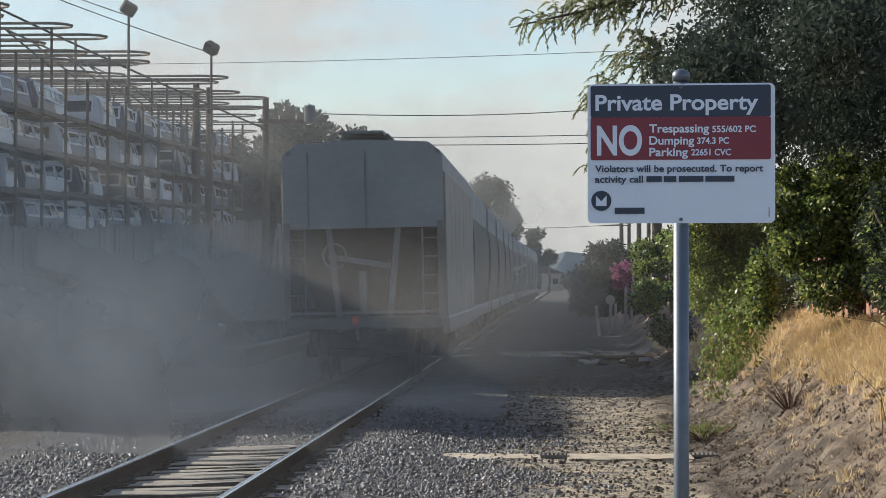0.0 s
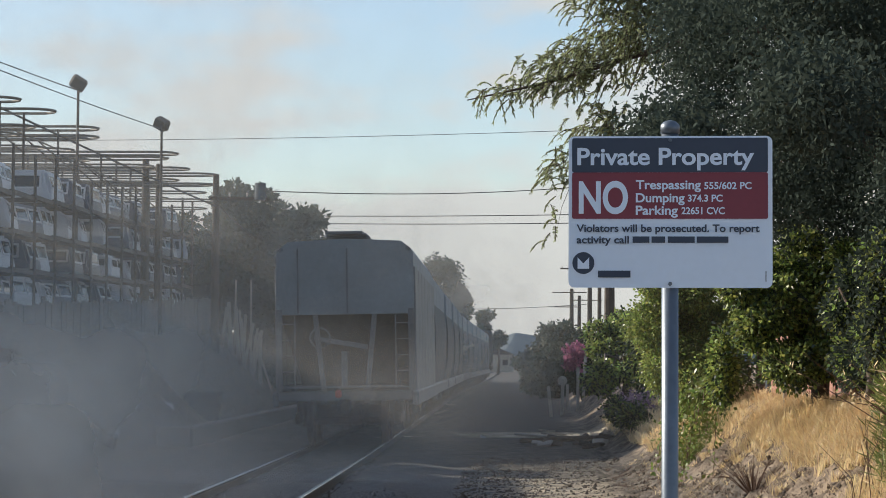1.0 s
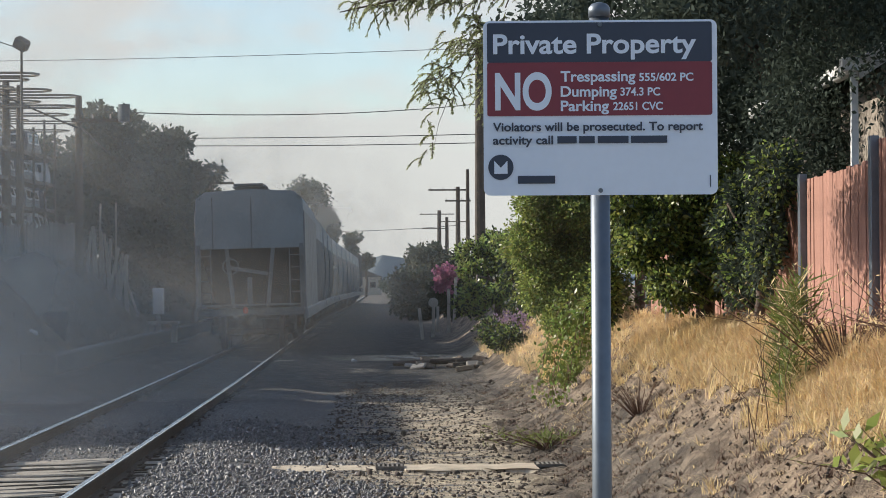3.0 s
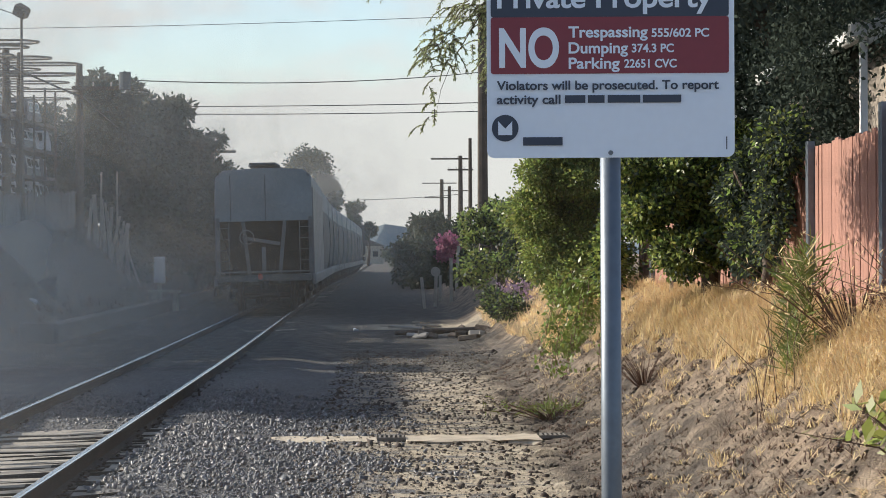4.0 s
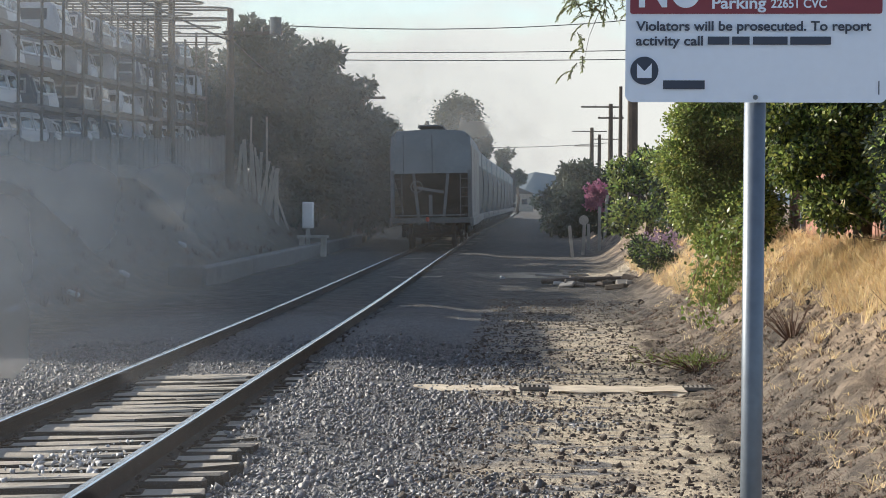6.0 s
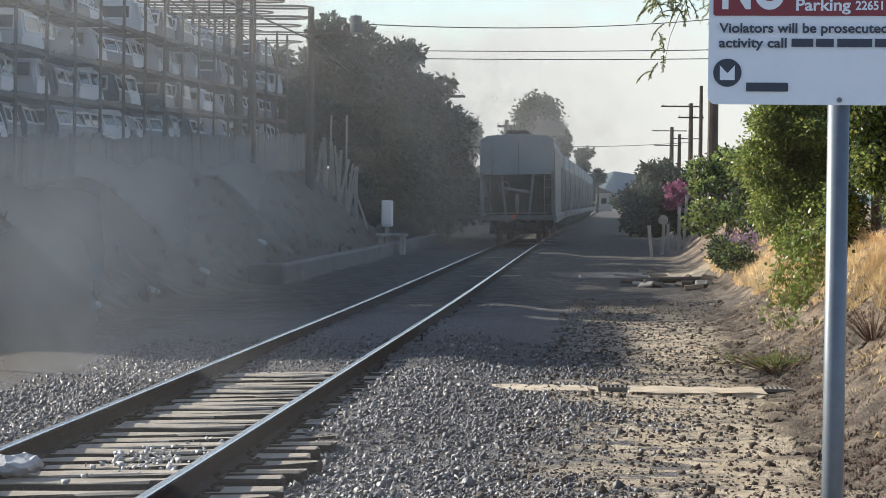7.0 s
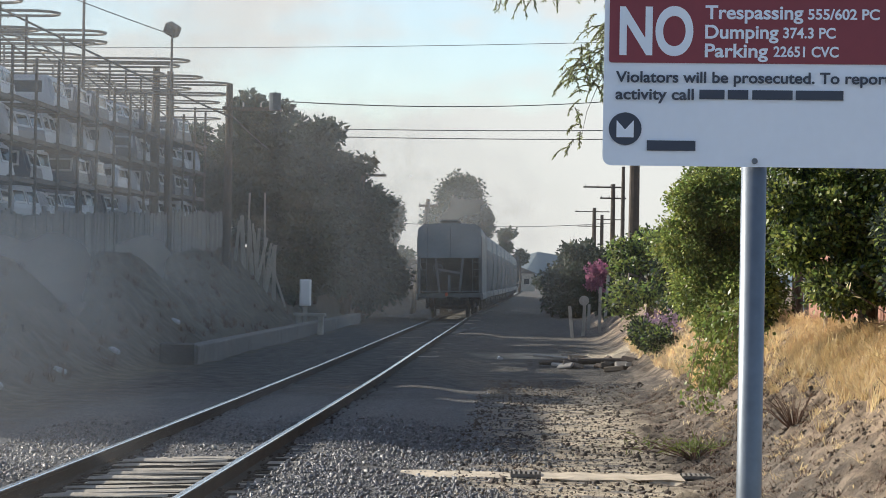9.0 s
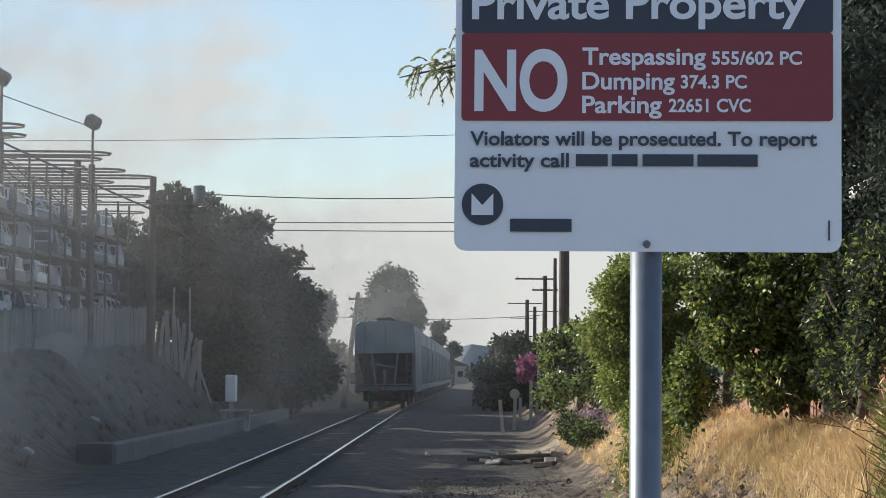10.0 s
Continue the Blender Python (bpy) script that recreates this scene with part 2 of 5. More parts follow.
    bp.inputs["Strength"].default_value, bp.inputs["Distance"].default_value = 1.0, 0.07
    k.new(op("ADD", grit, mid), bp.inputs["Height"])
    k.new(bp.outputs[0], b.inputs["Normal"])
    return m


M_GROUND = ground_material()


def veil_material(name, color, alpha, size):
    """Thin veil for dust and haze: mostly clear, scattering a little light, denser in its folds and thinning to nothing
    outwards.
    """
    m = bpy.data.materials.new(name)
    m.use_nodes = True
    t = m.node_tree
    n, k = t.nodes, t.links
    n.remove(n["Principled BSDF"])
    tc, q = n.new("ShaderNodeTexCoord"), n.new("ShaderNodeTexNoise")
    q.inputs["Scale"].default_value, q.inputs["Detail"].default_value = 0.5, 6
    k.new(tc.outputs["Object"], q.inputs["Vector"])
    mp, gr = n.new("ShaderNodeMapping"), n.new("ShaderNodeTexGradient")
    mp.inputs["Scale"].default_value = (1 / size[0], 0, 1 / size[1])
    gr.gradient_type = "SPHERICAL"
    k.new(tc.outputs["Object"], mp.inputs[0])
    k.new(mp.outputs[0], gr.inputs[0])
    soft = n.new("ShaderNodeMapRange")
    soft.interpolation_type = "SMOOTHSTEP"
    soft.inputs["From Max"].default_value = 0.6
    k.new(gr.outputs["Fac"], soft.inputs["Value"])
    r = n.new("ShaderNodeMapRange")
    r.interpolation_type = "SMOOTHSTEP"
    r.inputs["From Min"].default_value, r.inputs["From Max"].default_value = 0.25, 0.8
    r.inputs["To Min"].default_value, r.inputs["To Max"].default_value = alpha * 0.6, alpha * 1.4
    k.new(q.outputs[0], r.inputs["Value"])
    mul = n.new("ShaderNodeMath")
    mul.operation = "MULTIPLY"
    k.new(r.outputs[0], mul.inputs[0])
    k.new(soft.outputs[0], mul.inputs[1])
    clear, d, tr = n.new("ShaderNodeBsdfTransparent"), n.new("ShaderNodeBsdfDiffuse"), n.new("ShaderNodeBsdfTranslucent")
    d.inputs[0].default_value = tr.inputs[0].default_value = (*color, 1)
    half, ms = n.new("ShaderNodeMixShader"), n.new("ShaderNodeMixShader")
    half.inputs[0].default_value = 0.32
    k.new(d.outputs[0], half.inputs[1])
    k.new(tr.outputs[0], half.inputs[2])
    k.new(mul.outputs[0], ms.inputs[0])
    k.new(clear.outputs[0], ms.inputs[1])
    k.new(half.outputs[0], ms.inputs[2])
    k.new(ms.outputs[0], n["Material Output"].inputs[0])
    return m


# ---- building helpers ----
rng = np.random.default_rng(7)


def part(name, bm, mat, parent=None, label="", smooth=False):
    """Links a bmesh as one mesh object, under a thing or a part."""
    me = bpy.data.meshes.new(name)
    bm.to_mesh(me)
    bm.free()
    me.materials.append(mat)
    if smooth:
        me.shade_smooth()
    ob = new(name, me)
    ob.parent = parent
    return tagged(ob, label)


def shared(name, me, m, parent=None):
    ob = new(name, me)
    ob.parent = parent
    ob.matrix_basis = m
    return ob


def raw(name, verts, faces, mat, parent=None, label="", smooth=False):
    me = bpy.data.meshes.new(name)
    verts, faces = np.asarray(verts, float), np.asarray(faces, int)
    k = faces.shape[1]
    me.vertices.add(len(verts))
    me.vertices.foreach_set("co", verts.ravel())
    me.loops.add(faces.size)
    me.loops.foreach_set("vertex_index", faces.ravel())
    me.polygons.add(len(faces))
    me.polygons.foreach_set("loop_start", np.arange(0, faces.size, k))
    me.polygons.foreach_set("loop_total", np.full(len(faces), k))
    me.update(calc_edges=True)
    me.validate()
    me.materials.append(mat)
    if smooth:
        me.shade_smooth()
    ob = new(name, me)
    ob.parent = parent
    return tagged(ob, label)


def block(bm, c, s, rot=(0, 0, 0), bevel=0.0):
    m = pose(*c, *rot) @ Matrix.Diagonal((*s, 1))
    made = bmesh.ops.create_cube(bm, size=1, matrix=m)
    if bevel:
        edges = list({e for v in made["verts"] for e in v.link_edges})
        bmesh.ops.bevel(bm, geom=edges, offset=bevel, segments=1, affect="EDGES")


def slab(c, s, rot=(0, 0, 0), bevel=0.0):
    bm = bmesh.new()
    block(bm, c, s, rot, bevel)
    return bm


def tube(bm, points, radii, sides=8, cap=True):
    """A round bar through points, with a radius at each."""
    pts = [Vector(p) for p in points]
    if not isinstance(radii, (list, tuple)):
        radii = [radii] * len(pts)
    rings = []
    for i, p in enumerate(pts):
        way = (pts[min(i + 1, len(pts) - 1)] - pts[max(i - 1, 0)]).normalized()
        side = way.orthogonal().normalized() if i == 0 else (side - way * side.dot(way)).normalized()
        up = way.cross(side)
        rings.append([bm.verts.new(p + radii[i] * (math.cos(a) * side + math.sin(a) * up))
                      for a in (2 * math.pi * j / sides for j in range(sides))])
    for a, c in zip(rings, rings[1:]):
        for j in range(sides):
            bm.faces.new((a[j], a[(j + 1) % sides], c[(j + 1) % sides], c[j]))
    if cap:
        bm.faces.new(rings[0][::-1])
        bm.faces.new(rings[-1])


def rod(points, radii, sides=8):
    bm = bmesh.new()
    tube(bm, points, radii, sides)
    return bm


def prism(bm, outline, y0, y1):
    """Extrudes an (x, z) outline from y0 to y1."""
    a = [bm.verts.new((x, y0, z)) for x, z in outline]
    c = [bm.verts.new((x, y1, z)) for x, z in outline]
    bm.faces.new(a)
    bm.faces.new(c[::-1])
    for i in range(len(a)):
        j = (i + 1) % len(a)
        bm.faces.new((a[j], a[i], c[i], c[j]))
    bmesh.ops.recalc_face_normals(bm, faces=bm.faces[:])


def leaf_quads(points, ways, length, width):
    """Folded leaf blades (two quads' worth in one rhomb) at points, along ways."""
    p = np.asarray(points, float)
    w = np.asarray(ways, float)
    w /= np.linalg.norm(w, axis=1, keepdims=True) + 1e-9
    r = rng.normal(size=p.shape)
    s = np.cross(w, r)
    s /= np.linalg.norm(s, axis=1, keepdims=True) + 1e-9
    ln = (length * rng.uniform(0.6, 1.3, len(p)))[:, None]
    wd = (width * rng.uniform(0.7, 1.3, len(p)))[:, None]
    v = np.stack([p, p + w * ln * 0.45 + s * wd * 0.5, p + w * ln, p + w * ln * 0.45 - s * wd * 0.5], 1).reshape(-1, 3)
    return v, np.arange(len(v)).reshape(-1, 4)


def blob_points(n, lobes, shell=0.55):
    """Random places in a bunch of ellipsoid lobes (x, y, z, rx, ry, rz), denser towards the outside."""
    lobes = np.asarray(lobes, float)
    vol = np.prod(lobes[:, 3:], axis=1) ** 0.75
    which = rng.choice(len(lobes), n, p=vol / vol.sum())
    d = rng.normal(size=(n, 3))
    d /= np.linalg.norm(d, axis=1, keepdims=True)
    r = shell + (1 - shell) * rng.uniform(0, 1, n) ** 0.6
    lump = 1 + 0.22 * np.sin(d[:, 0] * 5 + which) * np.sin(d[:, 1] * 6 + which * 2) + 0.15 * rng.normal(size=n)
    return lobes[which, :3] + d * (r * lump)[:, None] * lobes[which, 3:], d


def random_lobes(n, c, r, size):
    out = []
    for _ in range(n):
        d = rng.normal(size=3)
        d *= rng.uniform(0.3, 1.0) / np.linalg.norm(d)
        s = size * rng.uniform(0.6, 1.3)
        out.append((c[0] + d[0] * r[0], c[1] + d[1] * r[1], c[2] + d[2] * r[2], s, s, s * 0.8))
    return out


def smoothstep(a, b, v):
    t = np.clip((v - a) / (b - a), 0, 1)
    return t * t * (3 - 2 * t)


def ripple(x, y, f, seed):
    return (np.sin(x * f + seed) * np.cos(y * f * 0.83 + seed * 1.7) + 0.5 * np.sin(x * f * 2.3 + y * f * 1.9 + seed * 3)
            + 0.35 * np.cos(x * f * 4.1 - y * f * 3.7 + seed)) / 1.85

# ---- ground ----
RAIL_R, RAIL_L, TRACK = -2.62, -4.125, -3.372
BANK_H = 1.3


def ground_z(x, y):
    x, y = np.asarray(x, float), np.asarray(y, float)
    z = -0.035 + 0.012 * ripple(x, y, 2.1, 1) + 0.03 * ripple(x, y, 0.5, 2)
    toe = 1.5 + 0.006 * (y - 24) + 0.18 * ripple(y * 0, y, 0.6, 4)
    rise = smoothstep(0, 2.2, x - toe)
    fade = smoothstep(2, 9, y) * (1 - smoothstep(140, 190, y))
    z = z + fade * rise * (BANK_H + 0.14 * ripple(x, y, 1.3, 5) + 0.08 * ripple(x, y, 3.7, 6) + 0.035 * ripple(x, y, 9.5, 7))
    left = smoothstep(-7.4, -10.8, x)
    z = z + left * (1 - smoothstep(150, 200, y)) * smoothstep(-10, 8, y) * (2.1 + 0.018 * np.clip(y - 47, -30, 60) + 0.12 * ripple(x, y, 1.1, 8))
    bed = (1 - smoothstep(1.45, 2.3, np.abs(x - TRACK))) * (y < 400)
    shoulder = smoothstep(-2.52, -2.3, x) * (1 - smoothstep(-1.5, -0.9, x)) * smoothstep(18.0, 19.6, y + 0.4 * ripple(x, y, 2.9, 4)) * (1 - smoothstep(24, 27, y))
    shoulder = shoulder + smoothstep(-4.3, -4.5, x) * smoothstep(-6.2, -5.2, x) * (1 - smoothstep(24, 27, y))
    z = z + 0.03 * shoulder * (1 - bed)
    return z * (1 - bed) + bed * (0.11 * shoulder - 0.1 + 0.103 * smoothstep(24.0, 27.5, y + 0.5 * ripple(x, y, 2.2, 9)) + 0.03 * (x - TRACK) + 0.012 * ripple(x, y, 4.0, 3))


def grid_axis(stops):
    out = []
    for (a, b, step) in stops:
        out.append(np.arange(a, b, step))
    return np.concatenate(out + [np.array([stops[-1][1]])])


gx = grid_axis([(-1600, -200, 200), (-200, -30, 12), (-30, -13, 1.5), (-13, -1.0, 0.22), (-1.0, 4.4, 0.11), (4.4, 12, 0.8), (12, 60, 6), (60, 200, 20), (200, 1600, 200)])
gy = grid_axis([(-300, -20, 40), (-20, 4, 2), (4, 40, 0.14), (40, 90, 0.45), (90, 200, 2.5), (200, 500, 25), (500, 3500, 250)])
GX, GY = np.meshgrid(gx, gy)
lumps = rng.normal(size=GX.shape) * .026 * (GX > 1.3) * (GX < 3.8) * (GY < 60)
gv = np.stack([GX, GY, ground_z(GX, GY) + lumps], -1).reshape(-1, 3)
nx = len(gx)
ii = (np.arange(len(gy) - 1)[:, None] * nx + np.arange(nx - 1)[None, :]).ravel()
ground = raw("ground", gv, np.stack([ii, ii + 1, ii + nx + 1, ii + nx], 1), M_GROUND, smooth=True)
tagged(ground, "trackside ground of grey gravel, pale sandy dirt and brown bank", "ground", kind="structure")


# gentle bend of the line, metres to the side over distance
BEND = ((-30, 0.0), (40, 0.0), (58, -.12), (78, -.25), (92, -.32), (111, -.5), (130, -.46), (160, -.27), (190, -.15), (420, 0.0))


def bend(y):
    v = 0.0
    for k in (-6, -3, 0, 3, 6):
        v += float(np.interp(y + k, [b[0] for b in BEND], [b[1] for b in BEND])) / 5
    return v


def along(bm, outline, y0, y1, step):
    """A profile swept along the line, following its bend."""
    rings = []
    y = y0
    while y <= y1:
        o = bend(y)
        rings.append([bm.verts.new((x + o, y, z)) for x, z in outline])
        y += step
    for a, c in zip(rings, rings[1:]):
        for i in range(len(a)):
            j = (i + 1) % len(a)
            bm.faces.new((a[j], a[i], c[i], c[j]))
    bm.faces.new(rings[0])
    bm.faces.new(rings[-1][::-1])
    bmesh.ops.recalc_face_normals(bm, faces=bm.faces[:])


# ---- railway track ----
def build_track():
    track = tagged(new("railway_track"), "single railway line with polished rails on weathered wooden sleepers", "railway track", kind="structure")
    for x, cant in ((RAIL_R, 0.0), (RAIL_L, -0.055)):
        bm = bmesh.new()
        z = cant
        along(bm, [(x - .07, z), (x + .07, z), (x + .07, z + .015), (x + .012, z + .035), (x + .012, z + .12), (x + .034, z + .135),
                   (x + .034, z + .155), (x - .034, z + .155), (x - .034, z + .135), (x - .012, z + .12), (x - .012, z + .035), (x - .07, z + .015)], -20, 420, 5)
        rail = part("rail", bm, M_RUST, track, "rusty steel rail with a worn bright head")
        bm = bmesh.new()
        along(bm, [(x - .027, z + .153), (x + .027, z + .153), (x + .028, z + .163), (x + .021, z + .17), (x - .021, z + .17), (x - .028, z + .163)], -20, 420, 5)
        part("rail_head", bm, M_STEEL_SHINE, rail, "polished running surface")
    meshes = []
    for k in range(4):
        bm = slab((0, 0, -0.08), (2.55, 0.2, 0.17), bevel=0.012)
        bmesh.ops.subdivide_edges(bm, edges=[e for e in bm.edges if e.calc_length() > 1], cuts=5)
        for v in bm.verts:
            v.co += Vector((rng.normal() * .012, rng.normal() * .008, rng.normal() * .006))
        me = bpy.data.meshes.new("sleeper")
        bm.to_mesh(me)
        bm.free()
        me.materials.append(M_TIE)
        me.materials.append(M_TIE_SIDE)
        # Upward faces take the pale wood, all other faces the dark tone.
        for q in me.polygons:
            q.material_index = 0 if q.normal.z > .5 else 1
        meshes.append(me)
    bm = slab((0, 0, 0.006), (0.3, 0.19, 0.018), bevel=0.004)
    for sx in (-.1, .1):
        block(bm, (sx, .05, .02), (.025, .025, .03))
        block(bm, (sx, -.05, .02), (.025, .025, .03))
    plate = bpy.data.meshes.new("tie_plate")
    bm.to_mesh(plate)
    bm.free()
    plate.materials.append(M_RUST)
    y = 6.0
    k = 0
    while y < 138:
        tilt = rng.normal() * 1.2
        s = shared("sleeper", meshes[k % 4], pose(TRACK + bend(y) + rng.normal() * .05, y, -0.03 + rng.normal() * .008, 0, -2.1, tilt), track)
        if y < 42:
            shared("tie_plate", plate, pose(RAIL_R - TRACK, 0, 0.004), s)
            shared("tie_plate", plate, pose(RAIL_L - TRACK, 0, 0.004), s)
        y += 0.445 + rng.normal() * .012
        k += 1
    return track


build_track()


def stones(name, pts, size, mat, label, category):
    """Broken stones: eight-cornered lumps, each turned and stretched its own way."""
    n = len(pts)
    base = np.array([(-1, -1, -.8), (1, -1, -.7), (1, 1, -.8), (-1, 1, -.7), (-.7, -.6, .8), (.6, -.7, .7), (.7, .6, .9), (-.6, .7, .6)]) * 0.5
    f = np.array([(0, 3, 2, 1), (4, 5, 6, 7), (0, 1, 5, 4), (1, 2, 6, 5), (2, 3, 7, 6), (3, 0, 4, 7)])
    v = base[None] * (1 + 0.42 * rng.normal(size=(n, 8, 1))) * rng.uniform(0.45, 1.35, (n, 1, 3))
    q = rng.normal(size=(n, 3, 3))
    q = np.linalg.qr(q)[0]
    v = np.einsum("nij,nkj->nki", q, v) * (size * np.clip(np.exp(rng.normal(size=n) * .42), .4, 2.4))[:, None, None]
    v += np.asarray(pts)[:, None]
    ob = raw(name, v.reshape(-1, 3), (f[None] + 8 * np.arange(n)[:, None, None]).reshape(-1, 4), mat)
    return tagged(ob, label, category, kind="stuff")


def scatter(n, x0, x1, y0, y1, lift=0.0, keep=None):
    x, y = rng.uniform(x0, x1, n), y0 + (y1 - y0) * rng.uniform(0, 1, n) ** 1.35
    if keep is not None:
        ok = keep(x, y)
        x, y = x[ok], y[ok]
    return np.stack([x, y, ground_z(x, y) + lift], 1)


def on_ballast(x, y):
    clear = (np.abs(x - RAIL_R) > .1) & (np.abs(x - RAIL_L) > .1)
    edge_in = rng.uniform(0, 1, len(x)) < 1 - smoothstep(-1.5, 0.5, x + .9 * ripple(x, y, 1.3, 5))
    far = rng.uniform(0, 1, len(x)) < 1 - smoothstep(26.5, 33, y)
    strip = (np.abs(y - 24.15 - .04 * x) < .34) & (x > -1.65) & (rng.uniform(0, 1, len(x)) < .85)
    left = rng.uniform(0, 1, len(x)) < smoothstep(-6.0, -5.2, x)
    return clear & edge_in & far & left & ~strip


pts = scatter(105000, -6.8, 0.9, 11, 40, 0.008, on_ballast)
crib = np.abs(pts[:, 0] - TRACK) < 1.25
pts = pts[~(crib & (rng.uniform(0, 1, len(pts)) < 0.55))]
stones("ballast_gravel", pts, 0.0195, M_STONE, "grey crushed ballast stones strewn beside the rails", "gravel")
stones("dirt_clods", scatter(11000, -0.9, 1.9, 13, 45, 0.0), 0.021, M_CLOD, "brown dirt clods and pebbles on the sandy path", "clods")


def build_strip():
    ob = tagged(new("drain_strip"), "pale concrete drain strip crossing the gravel, with iron grates", "drain", kind="structure")
    bm = bmesh.new()
    for x0, x1 in ((-1.65, -0.2), (0.06, 1.4)):
        block(bm, ((x0 + x1) / 2, 24.2 + .06 * x0, -0.052), (x1 - x0, 0.6, 0.09), (0, 0, 2), 0.012)
    bmesh.ops.subdivide_edges(bm, edges=[e for e in bm.edges if e.calc_length() > .8], cuts=8)
    for v in bm.verts:
        v.co += Vector((0, rng.normal() * .06, rng.normal() * .006))
    part("curb", bm, M_STRIP, ob)
    for cx, cy in ((-0.07, 24.15), (1.52, 24.3)):
        bm = bmesh.new()
        for i in range(6):
            block(bm, (cx - .11 + i * .045, cy, .0), (.02, .3, .03))
        block(bm, (cx, cy - .15, -.002), (.28, .02, .03))
        block(bm, (cx, cy + .15, -.002), (.28, .02, .03))
        part("grate", bm, M_LEDGE, ob, "dusty iron grate")


build_strip()


# ---- sign ----
def lettering(name, body, x, z, width, cap, mat, parent, y=-0.0048, bold=0.012):
    """One line of lettering as flat mesh: left edge x, baseline z, given width and cap height."""
    cu = bpy.data.curves.new(name, "FONT")
    cu.body, cu.size, cu.offset, cu.extrude = body, 1.0, bold, 0.004
    tmp = bpy.data.objects.new(name, cu)
    me = bpy.data.meshes.new_from_object(tmp)
    bpy.data.objects.remove(tmp)
    co = np.zeros(len(me.vertices) * 3)
    me.vertices.foreach_get("co", co)
    co = co.reshape(-1, 3)
    sx, sz = width / (co[:, 0].max() - co[:, 0].min()), cap / 0.70
    out = np.stack([x + (co[:, 0] - co[:, 0].min()) * sx, y - co[:, 2] * 0.1, z + co[:, 1] * sz], 1)
    # each character is a mesh of its own
    root = list(range(len(out)))

    def find(i):
        while root[i] != i:
            root[i] = root[root[i]]
            i = root[i]
        return i

    faces = [tuple(p.vertices) for p in me.polygons]
    for q in faces:
        for i in q[1:]:
            root[find(i)] = find(q[0])
    spans = {}
    for i in range(len(out)):
        r = find(i)
        lo, hi = spans.get(r, (9.0, -9.0))
        spans[r] = (min(lo, out[i, 0]), max(hi, out[i, 0]))
    glyphs = []
    for r, (lo, hi) in sorted(spans.items(), key=lambda kv: kv[1]):
        mid = (lo + hi) / 2
        for g in glyphs:
            if g[0] <= mid <= g[1] or lo <= (g[0] + g[1]) / 2 <= hi:
                g[0], g[1] = min(g[0], lo), max(g[1], hi)
                g[2].add(r)
                break
        else:
            glyphs.append([lo, hi, {r}])
    for lo, hi, rs in glyphs:
        keep = [q for q in faces if find(q[0]) in rs]
        ids = {i: k for k, i in enumerate(sorted({i for q in keep for i in q}))}
        gm = bpy.data.meshes.new(name)
        gm.from_pydata([tuple(out[i]) for i in ids], [], [[ids[i] for i in q] for q in keep])
        gm.materials.append(mat)
        new(name, gm).parent = parent
    bpy.data.meshes.remove(me)


def rounded(x0, x1, z0, z1, r, n=5):
    out = []
    for cx, cz, a0 in ((x1 - r, z1 - r, 0), (x0 + r, z1 - r, 90), (x0 + r, z0 + r, 180), (x1 - r, z0 + r, 270)):
        for i in range(n + 1):
            a = radians(a0 + 90 * i / n)
            out.append((cx + r * math.cos(a), cz + r * math.sin(a)))
    return out


